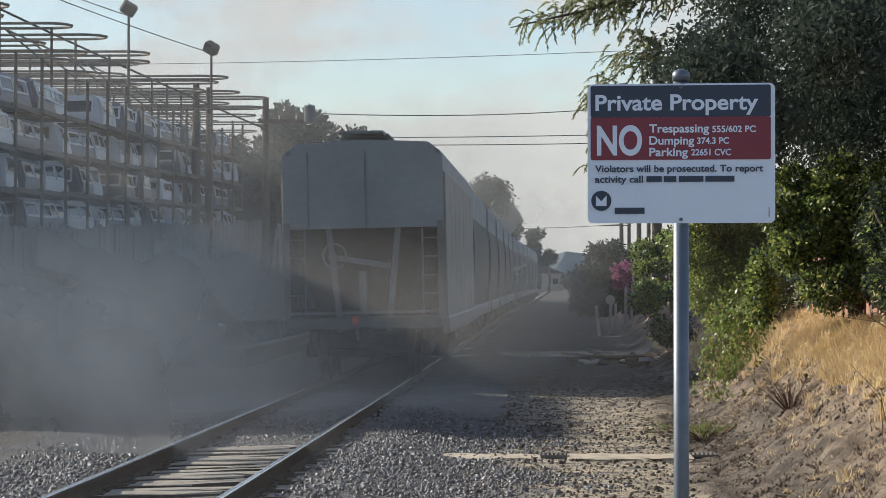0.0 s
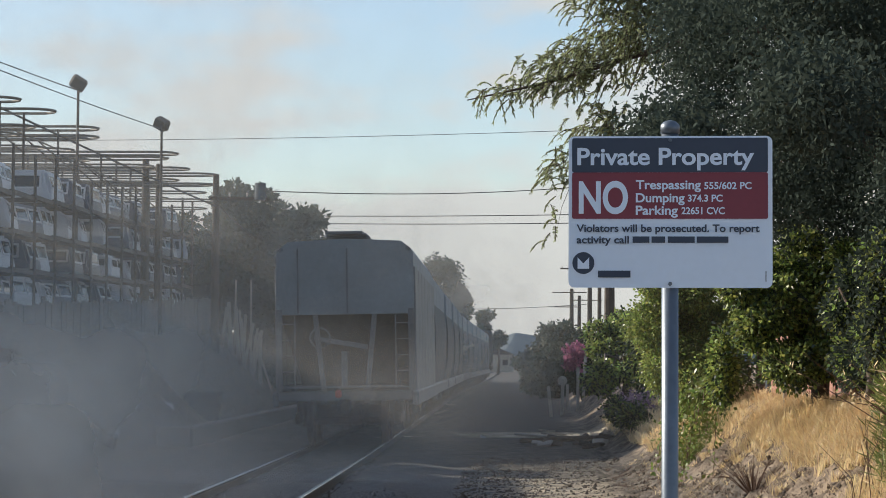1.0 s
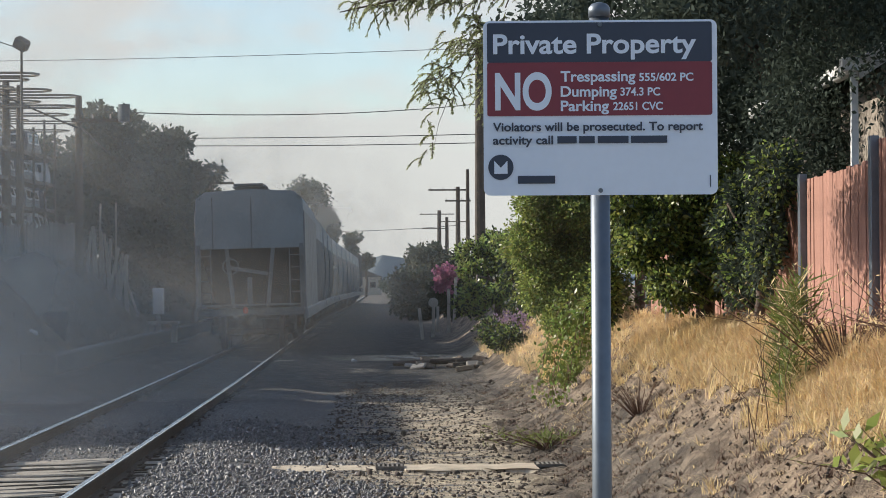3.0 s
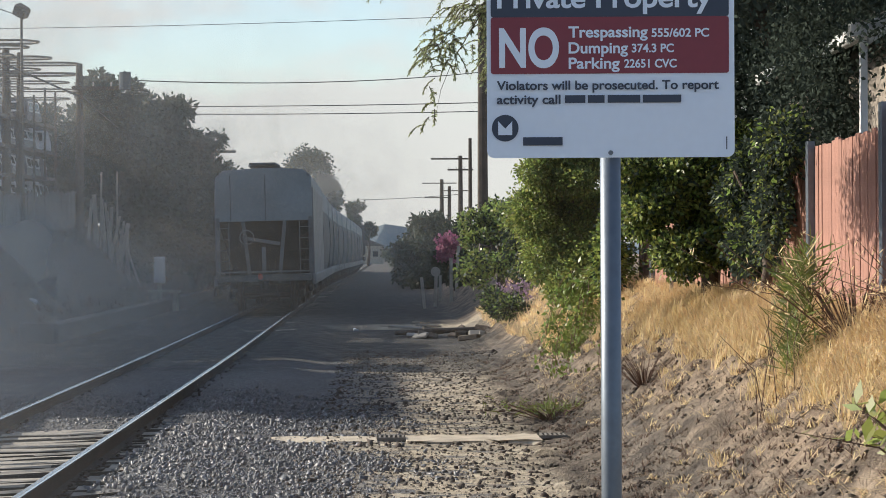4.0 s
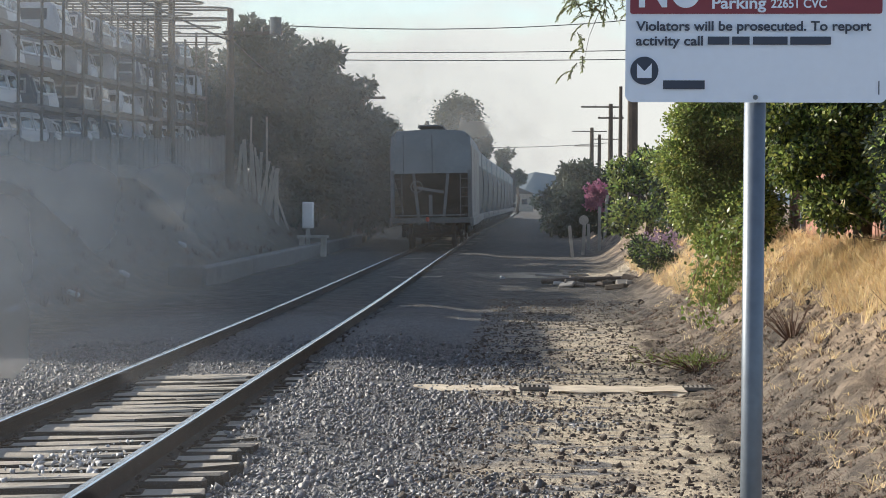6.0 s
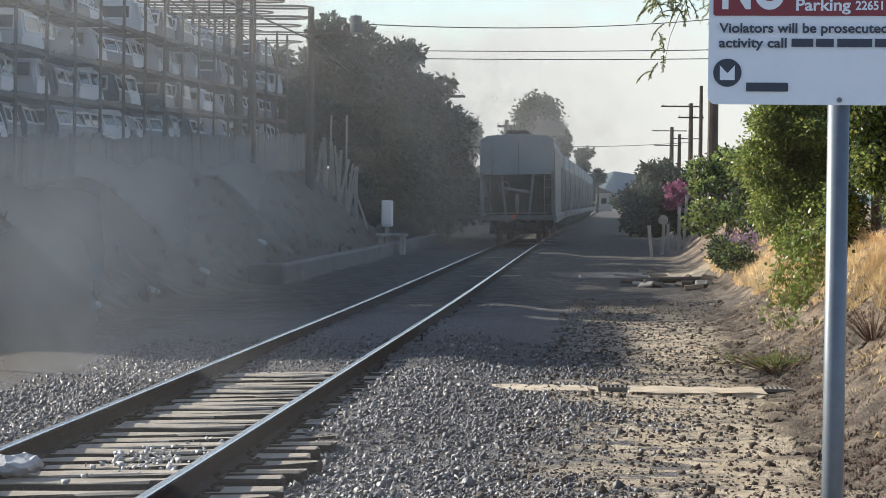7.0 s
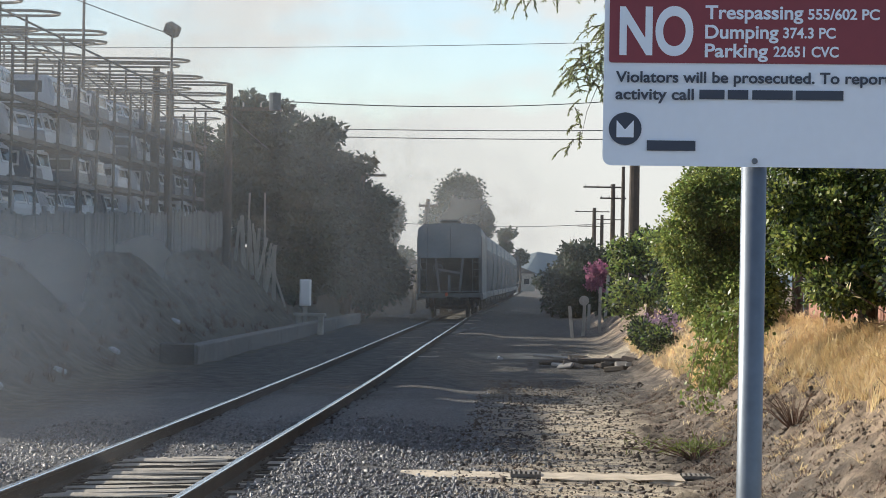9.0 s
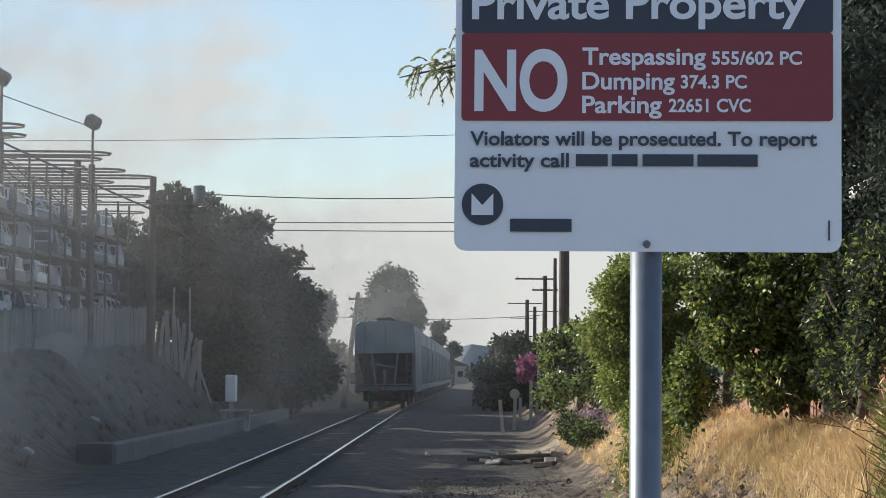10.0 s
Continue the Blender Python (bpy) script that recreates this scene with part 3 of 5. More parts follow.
def build_sign():
    W, Hh = 0.61, 0.457
    px = W / 388.0
    sign = tagged(new("warning_sign"), "white, navy and red private property sign on a galvanised post", "sign")
    sign.matrix_basis = pose(0.437, 7.47, 2.033, 0, 0, -3.0)
    bm = bmesh.new()
    prism(bm, rounded(-W / 2, W / 2, 0, Hh, 0.018), -0.0015, 0.0015)
    panel = part("panel", bm, M_WHITE, sign, "white aluminium sign panel with rounded corners")

    def X(u):
        return -W / 2 + (u - 929.5) * px

    def Z(v):
        return (443 - v) * px

    bm = bmesh.new()
    prism(bm, rounded(X(936), X(1309), Z(222), Z(156), 0.006), -0.0036, -0.0016)
    part("navy_band", bm, M_NAVY, panel, "navy band")
    bm = bmesh.new()
    prism(bm, rounded(X(936), X(1309), Z(311), Z(222) - .0002, 0.006), -0.0037, -0.0016)
    part("red_band", bm, M_RED, panel, "red band")
    rows = [("Private Property", 946, 207, 1283, 32, M_WHITE), ("NO", 949, 299, 1043, 59, M_WHITE),
            ("Trespassing", 1058, 254, 1182, 17, M_WHITE), ("555/602 PC", 1188, 254, 1278, 13, M_WHITE),
            ("Dumping", 1058, 279, 1151, 17, M_WHITE), ("374.3 PC", 1157, 278, 1223, 13, M_WHITE),
            ("Parking", 1058, 303, 1138, 17, M_WHITE), ("22651 CVC", 1145, 302, 1227, 13, M_WHITE),
            ("Violators will be prosecuted. To report", 945, 336, 1293, 14, M_NAVY), ("activity call", 945, 358, 1045, 14, M_NAVY)]
    for body, u0, v, u1, cap, mat in rows:
        lettering("letter", body, X(u0), Z(v), (u1 - u0) * px, cap * px, mat, panel, bold=0.022 if cap < 40 else 0.03)
    for u0, u1 in ((1052, 1084), (1088, 1114), (1119, 1170), (1174, 1234)):
        part("text_bar", slab(((X(u0) + X(u1)) / 2, -0.0035, Z(351)), ((u1 - u0) * px, .003, 12 * px)), M_NAVY, panel)
    part("text_bar", slab(((X(986) + X(1048)) / 2, -0.0035, Z(417)), (62 * px, .003, 13 * px)), M_NAVY, panel)
    bm = bmesh.new()
    prism(bm, [(X(958) + 21 * px * math.cos(a), Z(396) + 21 * px * math.sin(a)) for a in (2 * math.pi * i / 32 for i in range(32))], -0.004, -0.0016)
    disc = part("round_mark", bm, M_NAVY, panel, "navy round mark")
    bm = bmesh.new()
    prism(bm, [(X(947), Z(407)), (X(969), Z(407)), (X(969), Z(385)), (X(958), Z(397)), (X(947), Z(385))], -0.006, -0.0041)
    part("white_shape", bm, M_WHITE, disc, "white plain shape")
    part("text_bar", slab((X(1305), -0.0025, Z(421)), (1.5 * px, .002, 20 * px)), M_NAVY, panel)
    for z in (0.012, Hh - 0.012):
        part("bolt", rod([(0, -0.001, z), (0, -0.009, z)], [.0065, .005], 10), M_GALV, sign)
    bm = bmesh.new()
    tube(bm, [(0, 0.029, -2.15), (0, 0.029, 0.47)], 0.0255, 24)
    post = part("post", bm, M_GALV, sign, "galvanised round steel post", smooth=True)
    bm = bmesh.new()
    tube(bm, [(0, 0.029, 0.468), (0, 0.029, 0.492), (0, 0.029, 0.503), (0, 0.029, 0.508)], [.029, .029, .02, .004], 20)
    part("cap", bm, M_GALV, post, "domed steel cap", smooth=True)


build_sign()


# ---- freight train ----
def build_hopper(length, Wd=1.39, paint=None, curved=False):
    """A covered hopper car: rear end at y = 0, wheels on z = 0, centre on x = 0."""
    car = tagged(new("hopper_car"), "grey covered hopper freight car with dark slope sheets, rolling away", "freight car", "freight train")
    L, paint = length, paint or M_CAR_SIDE
    half = [(Wd, 1.0), (Wd, 3.84), (Wd - .04, 3.93), (Wd - .24, 4.09), (0.45, 4.13), (0, 4.15)]
    outline = half + [(-x, z) for x, z in half[::-1][1:]]
    # upper body with vertical end sheet above, recessed slope sheet under it
    bm = bmesh.new()
    upper = [(x, max(z, 2.62)) for x, z in outline]
    inset = 0.85 if curved else 0.35
    prism(bm, upper, inset, L - inset)
    body = part("body", bm, M_CAR, car, "weathered grey painted upper body")
    for s in (-1, 1):
        n = 0 if curved else 7
        if curved:
            arc = [(Wd - .1 + .16 * math.sin(math.pi * q / 10) ** .7, 1.02 + 2.65 * q / 10) for q in range(11)]
            bm = bmesh.new()
            prism(bm, [(s * px, pz) for px, pz in arc] + [(s * (px - .05), pz) for px, pz in arc[::-1]], 1.0, L - 1.0)
            part("side_sheet", bm, paint, car, "bulging grey side sheet", smooth=False)
        for i in range(n):
            y0, y1 = .4 + (L - .8) * i / n, .4 + (L - .8) * (i + 1) / n
            part("side_panel", slab((s * (Wd + .012), (y0 + y1) / 2, 2.3), (.05, y1 - y0 - .09, 2.55), (0, 0, 0), .02), paint, car, "light grey side panel")
        part("side_sill", slab((s * (Wd + .02), L / 2, .92), (.12, L - .5, .3), bevel=.03), M_CAR_SIDE, car, "pale bottom sill")
        part("roof_edge", slab((s * (Wd - .1), L / 2, 3.93), (.1, L - 2 * inset, .07), (0, s * 32, 0)), M_CAR_RAIL, car)
    for e in (0, 1):
        f = (lambda y: y) if e == 0 else (lambda y: L - y)
        sg = 1 if e == 0 else -1
        bm = bmesh.new()
        a = [bm.verts.new(p) for p in ((-Wd + .05, f(.45), 2.66), (Wd - .05, f(.45), 2.66), (Wd - .35, f(2.3), 1.2), (-Wd + .35, f(2.3), 1.2))]
        bm.faces.new(a if e == 0 else a[::-1])
        bmesh.ops.solidify(bm, geom=bm.faces[:], thickness=.03)
        part("slope_sheet", bm, M_CAR_DARK, car, "dark grey slope sheet")
        for x in (-Wd + .06, Wd - .06):
            part("corner_post", slab((x, f(.36), 1.85), (.11, .1, 1.75)), M_CAR_RAIL, car)
            part("ladder", ladder_bm(x * .9, f(.3), 1.0, 2.6), M_CAR_RAIL, car)
        for x in (-.52, .5):
            part("end_post", slab((x, f(.42), 1.75), (.1, .1, 1.85), (0, -6 if x < 0 else 6, 0)), M_CAR_RAIL, car)
        part("end_rib", slab((0.05, f(.335), 3.3), (.035, .03, 1.3)), M_CAR_RAIL, car)
        part("end_rib", slab((-.95, f(.335), 3.3), (.03, .03, 1.3)), M_CAR_RAIL, car)
        part("end_sill", slab((0, f(.3), .98), (2.7, .3, .2), bevel=.02), M_CAR_RAIL, car)
        part("end_platform", slab((-.1, f(.2), 1.16), (2.5, .4, .04)), M_CAR_RAIL, car)
        part("cross_brace", slab((-.1, f(.5), 2.05), (1.1, .12, .1), (0, 10, 0)), M_CAR_RAIL, car)
        bm = bmesh.new()
        tube(bm, [(-.5 + .2 * math.cos(q), f(.2), 2.15 + .2 * math.sin(q)) for q in (2 * math.pi * i / 16 for i in range(17))], .02, 6, False)
        part("brake_wheel", bm, M_CAR_RAIL, car)
        part("brake_stem", slab((-.02, f(.26), 1.5), (.12, .09, .75)), M_CAR_RAIL, car)
        coup = part("coupler", slab((0, f(-.05), .78), (.26, .75, .26), bevel=.04), M_BLACK, car, "black iron coupler")
        part("knuckle", slab((0.05, f(-.42), .78), (.2, .2, .3), bevel=.05), M_BLACK, coup)
        if e == 0:
            part("air_hose", rod([(.3, f(.05), .8), (.36, f(-.12), .5), (.4, f(-.1), .35)], .03), M_BLACK, car)
            part("marker_light", slab((-.12, f(-.15), 1.02), (.13, .1, .17), bevel=.04), M_ORANGE, car, "orange end marker")
    part("running_board", slab((0, L / 2, 4.27), (.75, L - .5, .05)), M_CAR_RAIL, car, "roof walkway")
    for i in range(5):
        part("roof_hatch", slab((0.0, 1.5 + (L - 3) * i / 4, 4.24), (.9, 1.1, .1), bevel=.04), M_CAR_RAIL, car)
    for i in range(3):
        c = 3.2 + (L - 6.4) * i / 2
        bm = bmesh.new()
        k = [bm.verts.new(p) for p in [(-Wd + .05, c - 1.6, 1.2), (Wd - .05, c - 1.6, 1.2), (Wd - .05, c + 1.6, 1.2), (-Wd + .05, c + 1.6, 1.2),
                                       (-.5, c - .4, .35), (.5, c - .4, .35), (.5, c + .4, .35), (-.5, c + .4, .35)]]
        for q in ((0, 1, 5, 4), (1, 2, 6, 5), (2, 3, 7, 6), (3, 0, 4, 7), (4, 5, 6, 7)):
            bm.faces.new([k[j] for j in q])
        part("discharge_hopper", bm, M_CAR_DARK, car)
    wheels = []
    for yb in (1.9, L - 1.9):
        bm = bmesh.new()
        for s in (-1, 1):
            block(bm, (s * 1.0, yb, .52), (.16, 2.2, .26), (0, 0, 0), .05)
            block(bm, (s * 1.0, yb, .72), (.2, .7, .3), (0, 0, 0), .05)
        block(bm, (0, yb, .62), (2.0, .4, .3))
        truck = part("truck_frame", bm, M_BLACK, car, "black iron truck frame")
        for ya in (yb - .88, yb + .88):
            bm = bmesh.new()
            for s in (-1, 1):
                x = s * .75
                tube(bm, [(x - .06 * s, 0, 0), (x - .03 * s, 0, 0), (x - .03 * s, 0, 0), (x + .07 * s, 0, 0)], [.48, .48, .455, .455], 24)
                tube(bm, [(x + .07 * s, 0, 0), (x + .16 * s, 0, 0)], [.14, .11], 10)
                for q in range(4):
                    block(bm, (x + .075 * s, .25 * math.cos(q * 1.571), .25 * math.sin(q * 1.571)), (.02, .1, .1))
            tube(bm, [(-.7, 0, 0), (.7, 0, 0)], .08, 10)
            w = part("wheelset", bm, M_RUST, truck, "rusty steel wheels on an axle")
            w.matrix_basis = pose(0, ya, .455)
            wheels.append((w, ya))
    return car, wheels


def ladder_bm(x, y, z0, z1):
    bm = bmesh.new()
    for dx in (-.18, .18):
        block(bm, (x + dx, y, (z0 + z1) / 2), (.03, .03, z1 - z0))
    k = z0 + .15
    while k < z1:
        block(bm, (x, y, k), (.36, .025, .025))
        k += .32
    return bm


def build_locomotive():
    loco = tagged(new("locomotive"), "dark diesel locomotive far ahead of the freight cars", "locomotive")
    part("hood", slab((0, 8, 2.7), (2.4, 14, 2.6), bevel=.15), M_CAR_DARK, loco)
    part("cab", slab((0, 15.2, 3.0), (2.9, 2.6, 3.1), bevel=.2), M_CAR_DARK, loco)
    part("underframe", slab((0, 8.5, 1.15), (2.9, 17, .4), bevel=.05), M_BLACK, loco)
    part("fuel_tank", slab((0, 8.5, .65), (2.4, 4, .7), bevel=.2), M_BLACK, loco)
    for yb in (2.8, 14.2):
        t = part("truck_frame", slab((0, yb, .6), (2.3, 3.6, .5), bevel=.08), M_BLACK, loco)
        for ya in (yb - 1.3, yb, yb + 1.3):
            bm = bmesh.new()
            for s in (-1, 1):
                tube(bm, [(s * .69, ya, .455), (s * .82, ya, .455)], .455, 20)
            part("wheel", bm, M_RUST, t)
    return loco


first_car, rear_wheels = build_hopper(14.0)
second_car, _ = build_hopper(14.0, 1.33, M_CAR_BLUE, True)
third_car, _ = build_hopper(10.6, 1.32, M_CAR_BLUE, True)
CARS = [(first_car, 0.0), (second_car, 14.9), (third_car, 29.8)]
for i in range(1, 10):
    CARS.append((copy_thing(third_car, pose(TRACK, 60, .17)), 29.8 + 11.6 * i))
CARS.append((build_locomotive(), 29.8 + 11.6 * 10))
TRAIN_ROWS = [(0.0, 38.9), (1.0, 46.2), (2.5, 56.7), (4.5, 70.8), (5.5, 77.6), (7.5, 91.2), (9.0, 102.3), (10.0, 110.3)]


def train_at(t):
    return float(np.interp(t, [r[0] for r in TRAIN_ROWS], [r[1] for r in TRAIN_ROWS]))


def motions():
    for thing, rows in DUST:
        walk(thing, rows)
    for thing, ahead in CARS:
        rows = []
        for i in range(21):
            y = train_at(i * .5) + ahead
            yaw = -math.degrees(math.atan2(bend(y + 11) - bend(y), 11))
            rows.append((i * .5, pose(TRACK + bend(y), y, 0.14, 0, -1.2, yaw)))
        walk(thing, rows)
    for w, ya in rear_wheels:
        rows = []
        for i in range(144):
            t = i * 10.0 / 143
            run = train_at(t)
            rows.append((t, pose(0, ya, .455, -math.degrees((run - 38.9) / .455) % 360 - 180)))
        walk(w, rows)


# ---- left side: rack yard with camper shells ----
def shelf_z(y, k):
    return 2.95 + 0.87 * k + 0.02 * (y - 52)


def build_shell(L, Wd, Hs, dark=False):
    """A truck-bed camper shell: standing on z = 0, long side along y."""
    mat = M_SHELL_DARK if dark else M_SHELL
    sh = tagged(new("camper_shell"), "dark camper shell with framed windows, stacked on a steel rack" if dark else
                "white camper shell with framed windows, stacked on a steel rack", "camper shell", "stacked camper shells")
    bm = bmesh.new()
    a, b = Wd / 2, Wd / 2 - .16
    lo = [(-a, -L / 2, 0), (a, -L / 2, 0), (a, L / 2, 0), (-a, L / 2, 0)]
    mid = [(-a, -L / 2, Hs * .25), (a, -L / 2, Hs * .25), (a, L / 2, Hs * .25), (-a, L / 2, Hs * .25)]
    hi = [(-b, -L / 2 + .1, Hs), (b, -L / 2 + .1, Hs), (b, L / 2 - .06, Hs), (-b, L / 2 - .06, Hs)]
    rings = [[bm.verts.new(p) for p in r] for r in (lo, mid, hi)]
    for r0, r1 in zip(rings, rings[1:]):
        for j in range(4):
            bm.faces.new((r0[j], r0[(j + 1) % 4], r1[(j + 1) % 4], r1[j]))
    bm.faces.new(rings[2])
    bm.faces.new(rings[0][::-1])
    bmesh.ops.bevel(bm, geom=[e for e in bm.edges if e.verts[0].co.z + e.verts[1].co.z > Hs * 1.2], offset=.07, segments=2, affect="EDGES")
    part("body", bm, mat, sh)
    lean = math.degrees(math.atan2(.16, Hs * .75))
    for s in (-1, 1):
        for y0, y1 in ((-L * .43, -L * .02), (L * .03, L * .43)):
            c = (s * (a - .08 + .012), (y0 + y1) / 2, Hs * .62)
            w = part("side_window", window_frame(y1 - y0, Hs * .5, along_y=True), M_FRAME, sh)
            w.matrix_basis = pose(*c, 0, -s * lean, 0)
            part("pane", slab((0, 0, 0), (.012, y1 - y0 - .09, Hs * .5 - .09)), M_PANE, w)
    for e in (-1, 1):
        w = part("end_window", window_frame(Wd * .66, Hs * .5, along_y=False), M_FRAME, sh)
        w.matrix_basis = pose(0, e * (L / 2 - .045 + .01), Hs * .62, e * 8, 0, 0)
        part("pane", slab((0, 0, 0), (Wd * .66 - .09, .012, Hs * .5 - .09)), M_PANE, w)
    return sh


def window_frame(wd, ht, along_y):
    bm = bmesh.new()
    for s in (-1, 1):
        for c, z in (((0, s * (wd / 2 - .025), 0), (.03, .05, ht)), ((0, 0, s * (ht / 2 - .025)), (.03, wd - .1, .05))):
            if not along_y:
                c, z = (c[1], c[0], c[2]), (z[1], z[0], z[2])
            block(bm, c, z)
    return bm


def build_yard():
    protos = [build_shell(2.0, 1.6, .7), build_shell(1.5, 1.5, .76), build_shell(2.1, 1.65, .58), build_shell(1.9, 1.55, .68, True)]
    used = set()
    ys = np.arange(33.35, 80.5, 2.35)
    for k in range(4):
        for j, y in enumerate(ys):
            if rng.uniform() < (0.04 if k < 3 else (0.5 if y < 50 else 0.2)):
                continue
            i = int(rng.choice([0, 1, 3, 2, 3, 3]))
            x = -12.2 - rng.uniform(0, .35)
            m = pose(x, y + rng.normal() * .12, shelf_z(y, k) + .085, 0, 0, rng.normal() * 5 + (90 if rng.uniform() < .2 else 0))
            if i not in used:
                used.add(i)
                protos[i].matrix_basis = m
            else:
                copy_thing(protos[i], m)
            if k < 3 or rng.uniform() < .5:
                copy_thing(protos[3 if rng.uniform() < .7 else int(rng.integers(0, 3))], pose(x - 2.6, y + rng.normal() * .2, shelf_z(y, k) + .085, 0, 0, rng.normal() * 6))
    # steel racks, one bay each
    for j, y in enumerate(ys - 1.15):
        rack = tagged(new("storage_rack"), "dark steel pipe rack holding stacked camper shells", "rack", "camper shell racks")
        base = float(ground_z(-12.5, y)) - .05
        for x in (-11.25, -13.3, -15.9):
            part("post", rod([(x, y, base), (x, y, shelf_z(y, 3) + (1.1 if x < -12 else .75 + .5 * rng.uniform()))], .04, 6), M_RACK, rack)
        for k in range(4):
            z = shelf_z(y, k)
            part("beam", slab((-13.6, y, z - .05), (4.8, .07, .1)), M_RACK, rack)
            if j + 1 < len(ys):
                for x in (-11.3, -13.3):
                    part("shelf_bar", slab((x, y + 1.175, z + .03), (.08, 2.33, .1), (radians(1) * 57 * .02, 0, 0)), M_RACK, rack)
    # overhead pipe frames with rounded ends
    for y, end in ((44.0, -12.6), (49.5, -12.2), (54.6, -11.9), (57.3, -11.6), (61.6, -11.3), (64.3, -11.8), (68.0, -10.1), (70.6, -10.8), (73.2, -10.5), (76.0, -10.0), (79.5, -10.5)):
        fr = tagged(new("pipe_frame"), "long pale steel pipe frame with rounded ends above the racks", "pipe frame", "overhead pipe frames")
        tall = 7.98 + rng.normal() * .06
        for d, r in ((0, .035), (-.3, .03), (-.85, .025)):
            z = tall + d + rng.normal() * .04
            e = end - (0 if d == 0 else .8 * rng.uniform())
            loop = [(-24, y - .55, z), (e - .6, y - .55, z)] + [(e - .6 + .6 * math.sin(q), y - .55 * math.cos(q), z) for q in (.5, 1.0, 1.57, 2.1, 2.6)] + \
                [(e - .6, y + .55, z), (-24, y + .55, z)]
            part("pipe_loop", rod(loop, r, 6), M_PIPE, fr)
        for x in (-12.4, -14.6, -17.5, -20.5):
            part("post", rod([(x, y, shelf_z(y, 0) - 1.2), (x, y, tall)], .035, 6), M_RACK, fr)
        part("cross_pipe", rod([(-13.2, y - 1.3, tall - .2), (-13.2, y + 1.3, tall - .2)], .025, 6), M_PIPE, fr)
        part("brace", rod([(-12.4, y, tall - 1.0), (-13.6, y, tall)], .025, 6), M_RACK, fr)
    # board fence in front
    fence = tagged(new("board_fence"), "dusty grey vertical board fence below the storage racks", "fence", kind="structure")
    protos2 = []
    for k in range(3):
        bm = slab((0, 0, 0), (.03, .29, 1.5), bevel=.004)
        me = bpy.data.meshes.new("board")
        bm.to_mesh(me)
        bm.free()
        me.materials.append(M_BOARD)
        protos2.append(me)
    y = 33.0
    k = 0
    while y < 83:
        shared("board", protos2[k % 3], pose(-10.95 + rng.normal() * .01, y, 2.2 + .03 * (y - 47) + rng.normal() * .05, 0, 0, rng.normal() * 1.5), fence)
        y += .3
        k += 1
    for z in (-.5, .5):
        part("rail", rod([(-11.02, 33, 2.2 - .42 + z), (-11.02, 83, 2.2 + 1.08 + z)], .05, 4), M_RACK, fence)


build_yard()


def build_shadow_block():
    """Tall unseen block added beside the yard's near end, to cast shade over the track."""
    shed = tagged(new("yard_shed"), "tall plain unseen block added beside the storage yard to shade the track", "shed", kind="structure")
    # Stays out of view; height and near end set where its shadow stops.
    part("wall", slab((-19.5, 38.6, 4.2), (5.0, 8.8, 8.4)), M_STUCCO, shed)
    part("roof", slab((-19.5, 38.6, 8.45), (5.4, 9.2, .12), bevel=.02), M_ROOF, shed)


build_shadow_block()


def build_flood_lamp(x, y, top, turn):
    lamp = tagged(new("flood_lamp"), "tall thin lamp pole with a square floodlight head", "street lamp", "yard floodlights")
    z0 = float(ground_z(x, y)) - .1
    part("pole", rod([(x, y, z0), (x, y, top - .1)], [.05, .035], 8), M_RACK, lamp)
    head = part("head", slab((0, 0, 0), (.42, .3, .34), bevel=.05), M_RACK, lamp, "dark floodlight housing")
    head.matrix_basis = pose(x, y, top + .1, 20, 30, turn)
    part("lens", slab((0, -.155, 0), (.34, .02, .26)), M_PANE, head)


build_flood_lamp(-11.58, 60.1, 9.0, 20)
build_flood_lamp(-10.3, 66.1, 8.55, -15)


def build_utility_pole(x, y, top, r=.14, arms=(), lean=0.0, extra=None):
    p = tagged(new("utility_pole"), "dark weathered wooden utility pole beside the railway", "utility pole", "utility poles")
    z0 = float(ground_z(x, y)) - .2
    part("pole", rod([(x, y, z0), (x + lean * .5, y, (z0 + top) / 2), (x + lean, y, top)], [r * 1.15, r, r * .8], 10), M_POLE, p)
    for dz, wd, off in arms:
        arm = part("crossarm", slab((x + lean + off, y - .12, top - dz), (wd, .1, .12)), M_POLE, p)
        for i in range(4):
            part("insulator", rod([(x + lean + off - wd * .45 + wd * .3 * i, y - .12, top - dz + .05), (x + lean + off - wd * .45 + wd * .3 * i, y - .12, top - dz + .2)], [.035, .025], 6), M_CONCRETE, arm)
    if extra:
        part("transformer", rod([(x + extra, y - .3, top - .85), (x + extra, y - .3, top - .3)], .19, 12), M_CAR_RAIL, p, "grey can transformer")
    return p


build_utility_pole(-9.93, 75.4, 7.95, .13, ((.8, 1.9, .75),), extra=1.5)
build_utility_pole(-11.35, 69.8, 7.95, .13)
build_utility_pole(-11.0, 70.2, 7.85, .12)
build_utility_pole(-11.2, 99.0, 8.2, .16)
build_utility_pole(-9.3, 112.0, 7.4, .15, ((.65, 2.6, .7),))
build_utility_pole(-6.5, 122.0, 6.0, .13, ((.35, 1.0, 0),), lean=.75)
build_utility_pole(3.15, 78.0, 10.0, .17, ())
build_utility_pole(5.75, 179.0, 9.4, .2, ((.25, 3.2, -.7), (1.1, 2.0, 0)))
build_utility_pole(6.4, 176.0, 10.6, .16, ())
build_utility_pole(7.3, 300.0, 11.5, .3, ((.5, 4.5, -.3), (2.4, 3.5, -.5)))
build_utility_pole(8.3, 300.0, 10.6, .26, ((.6, 4.0, 1.0),))


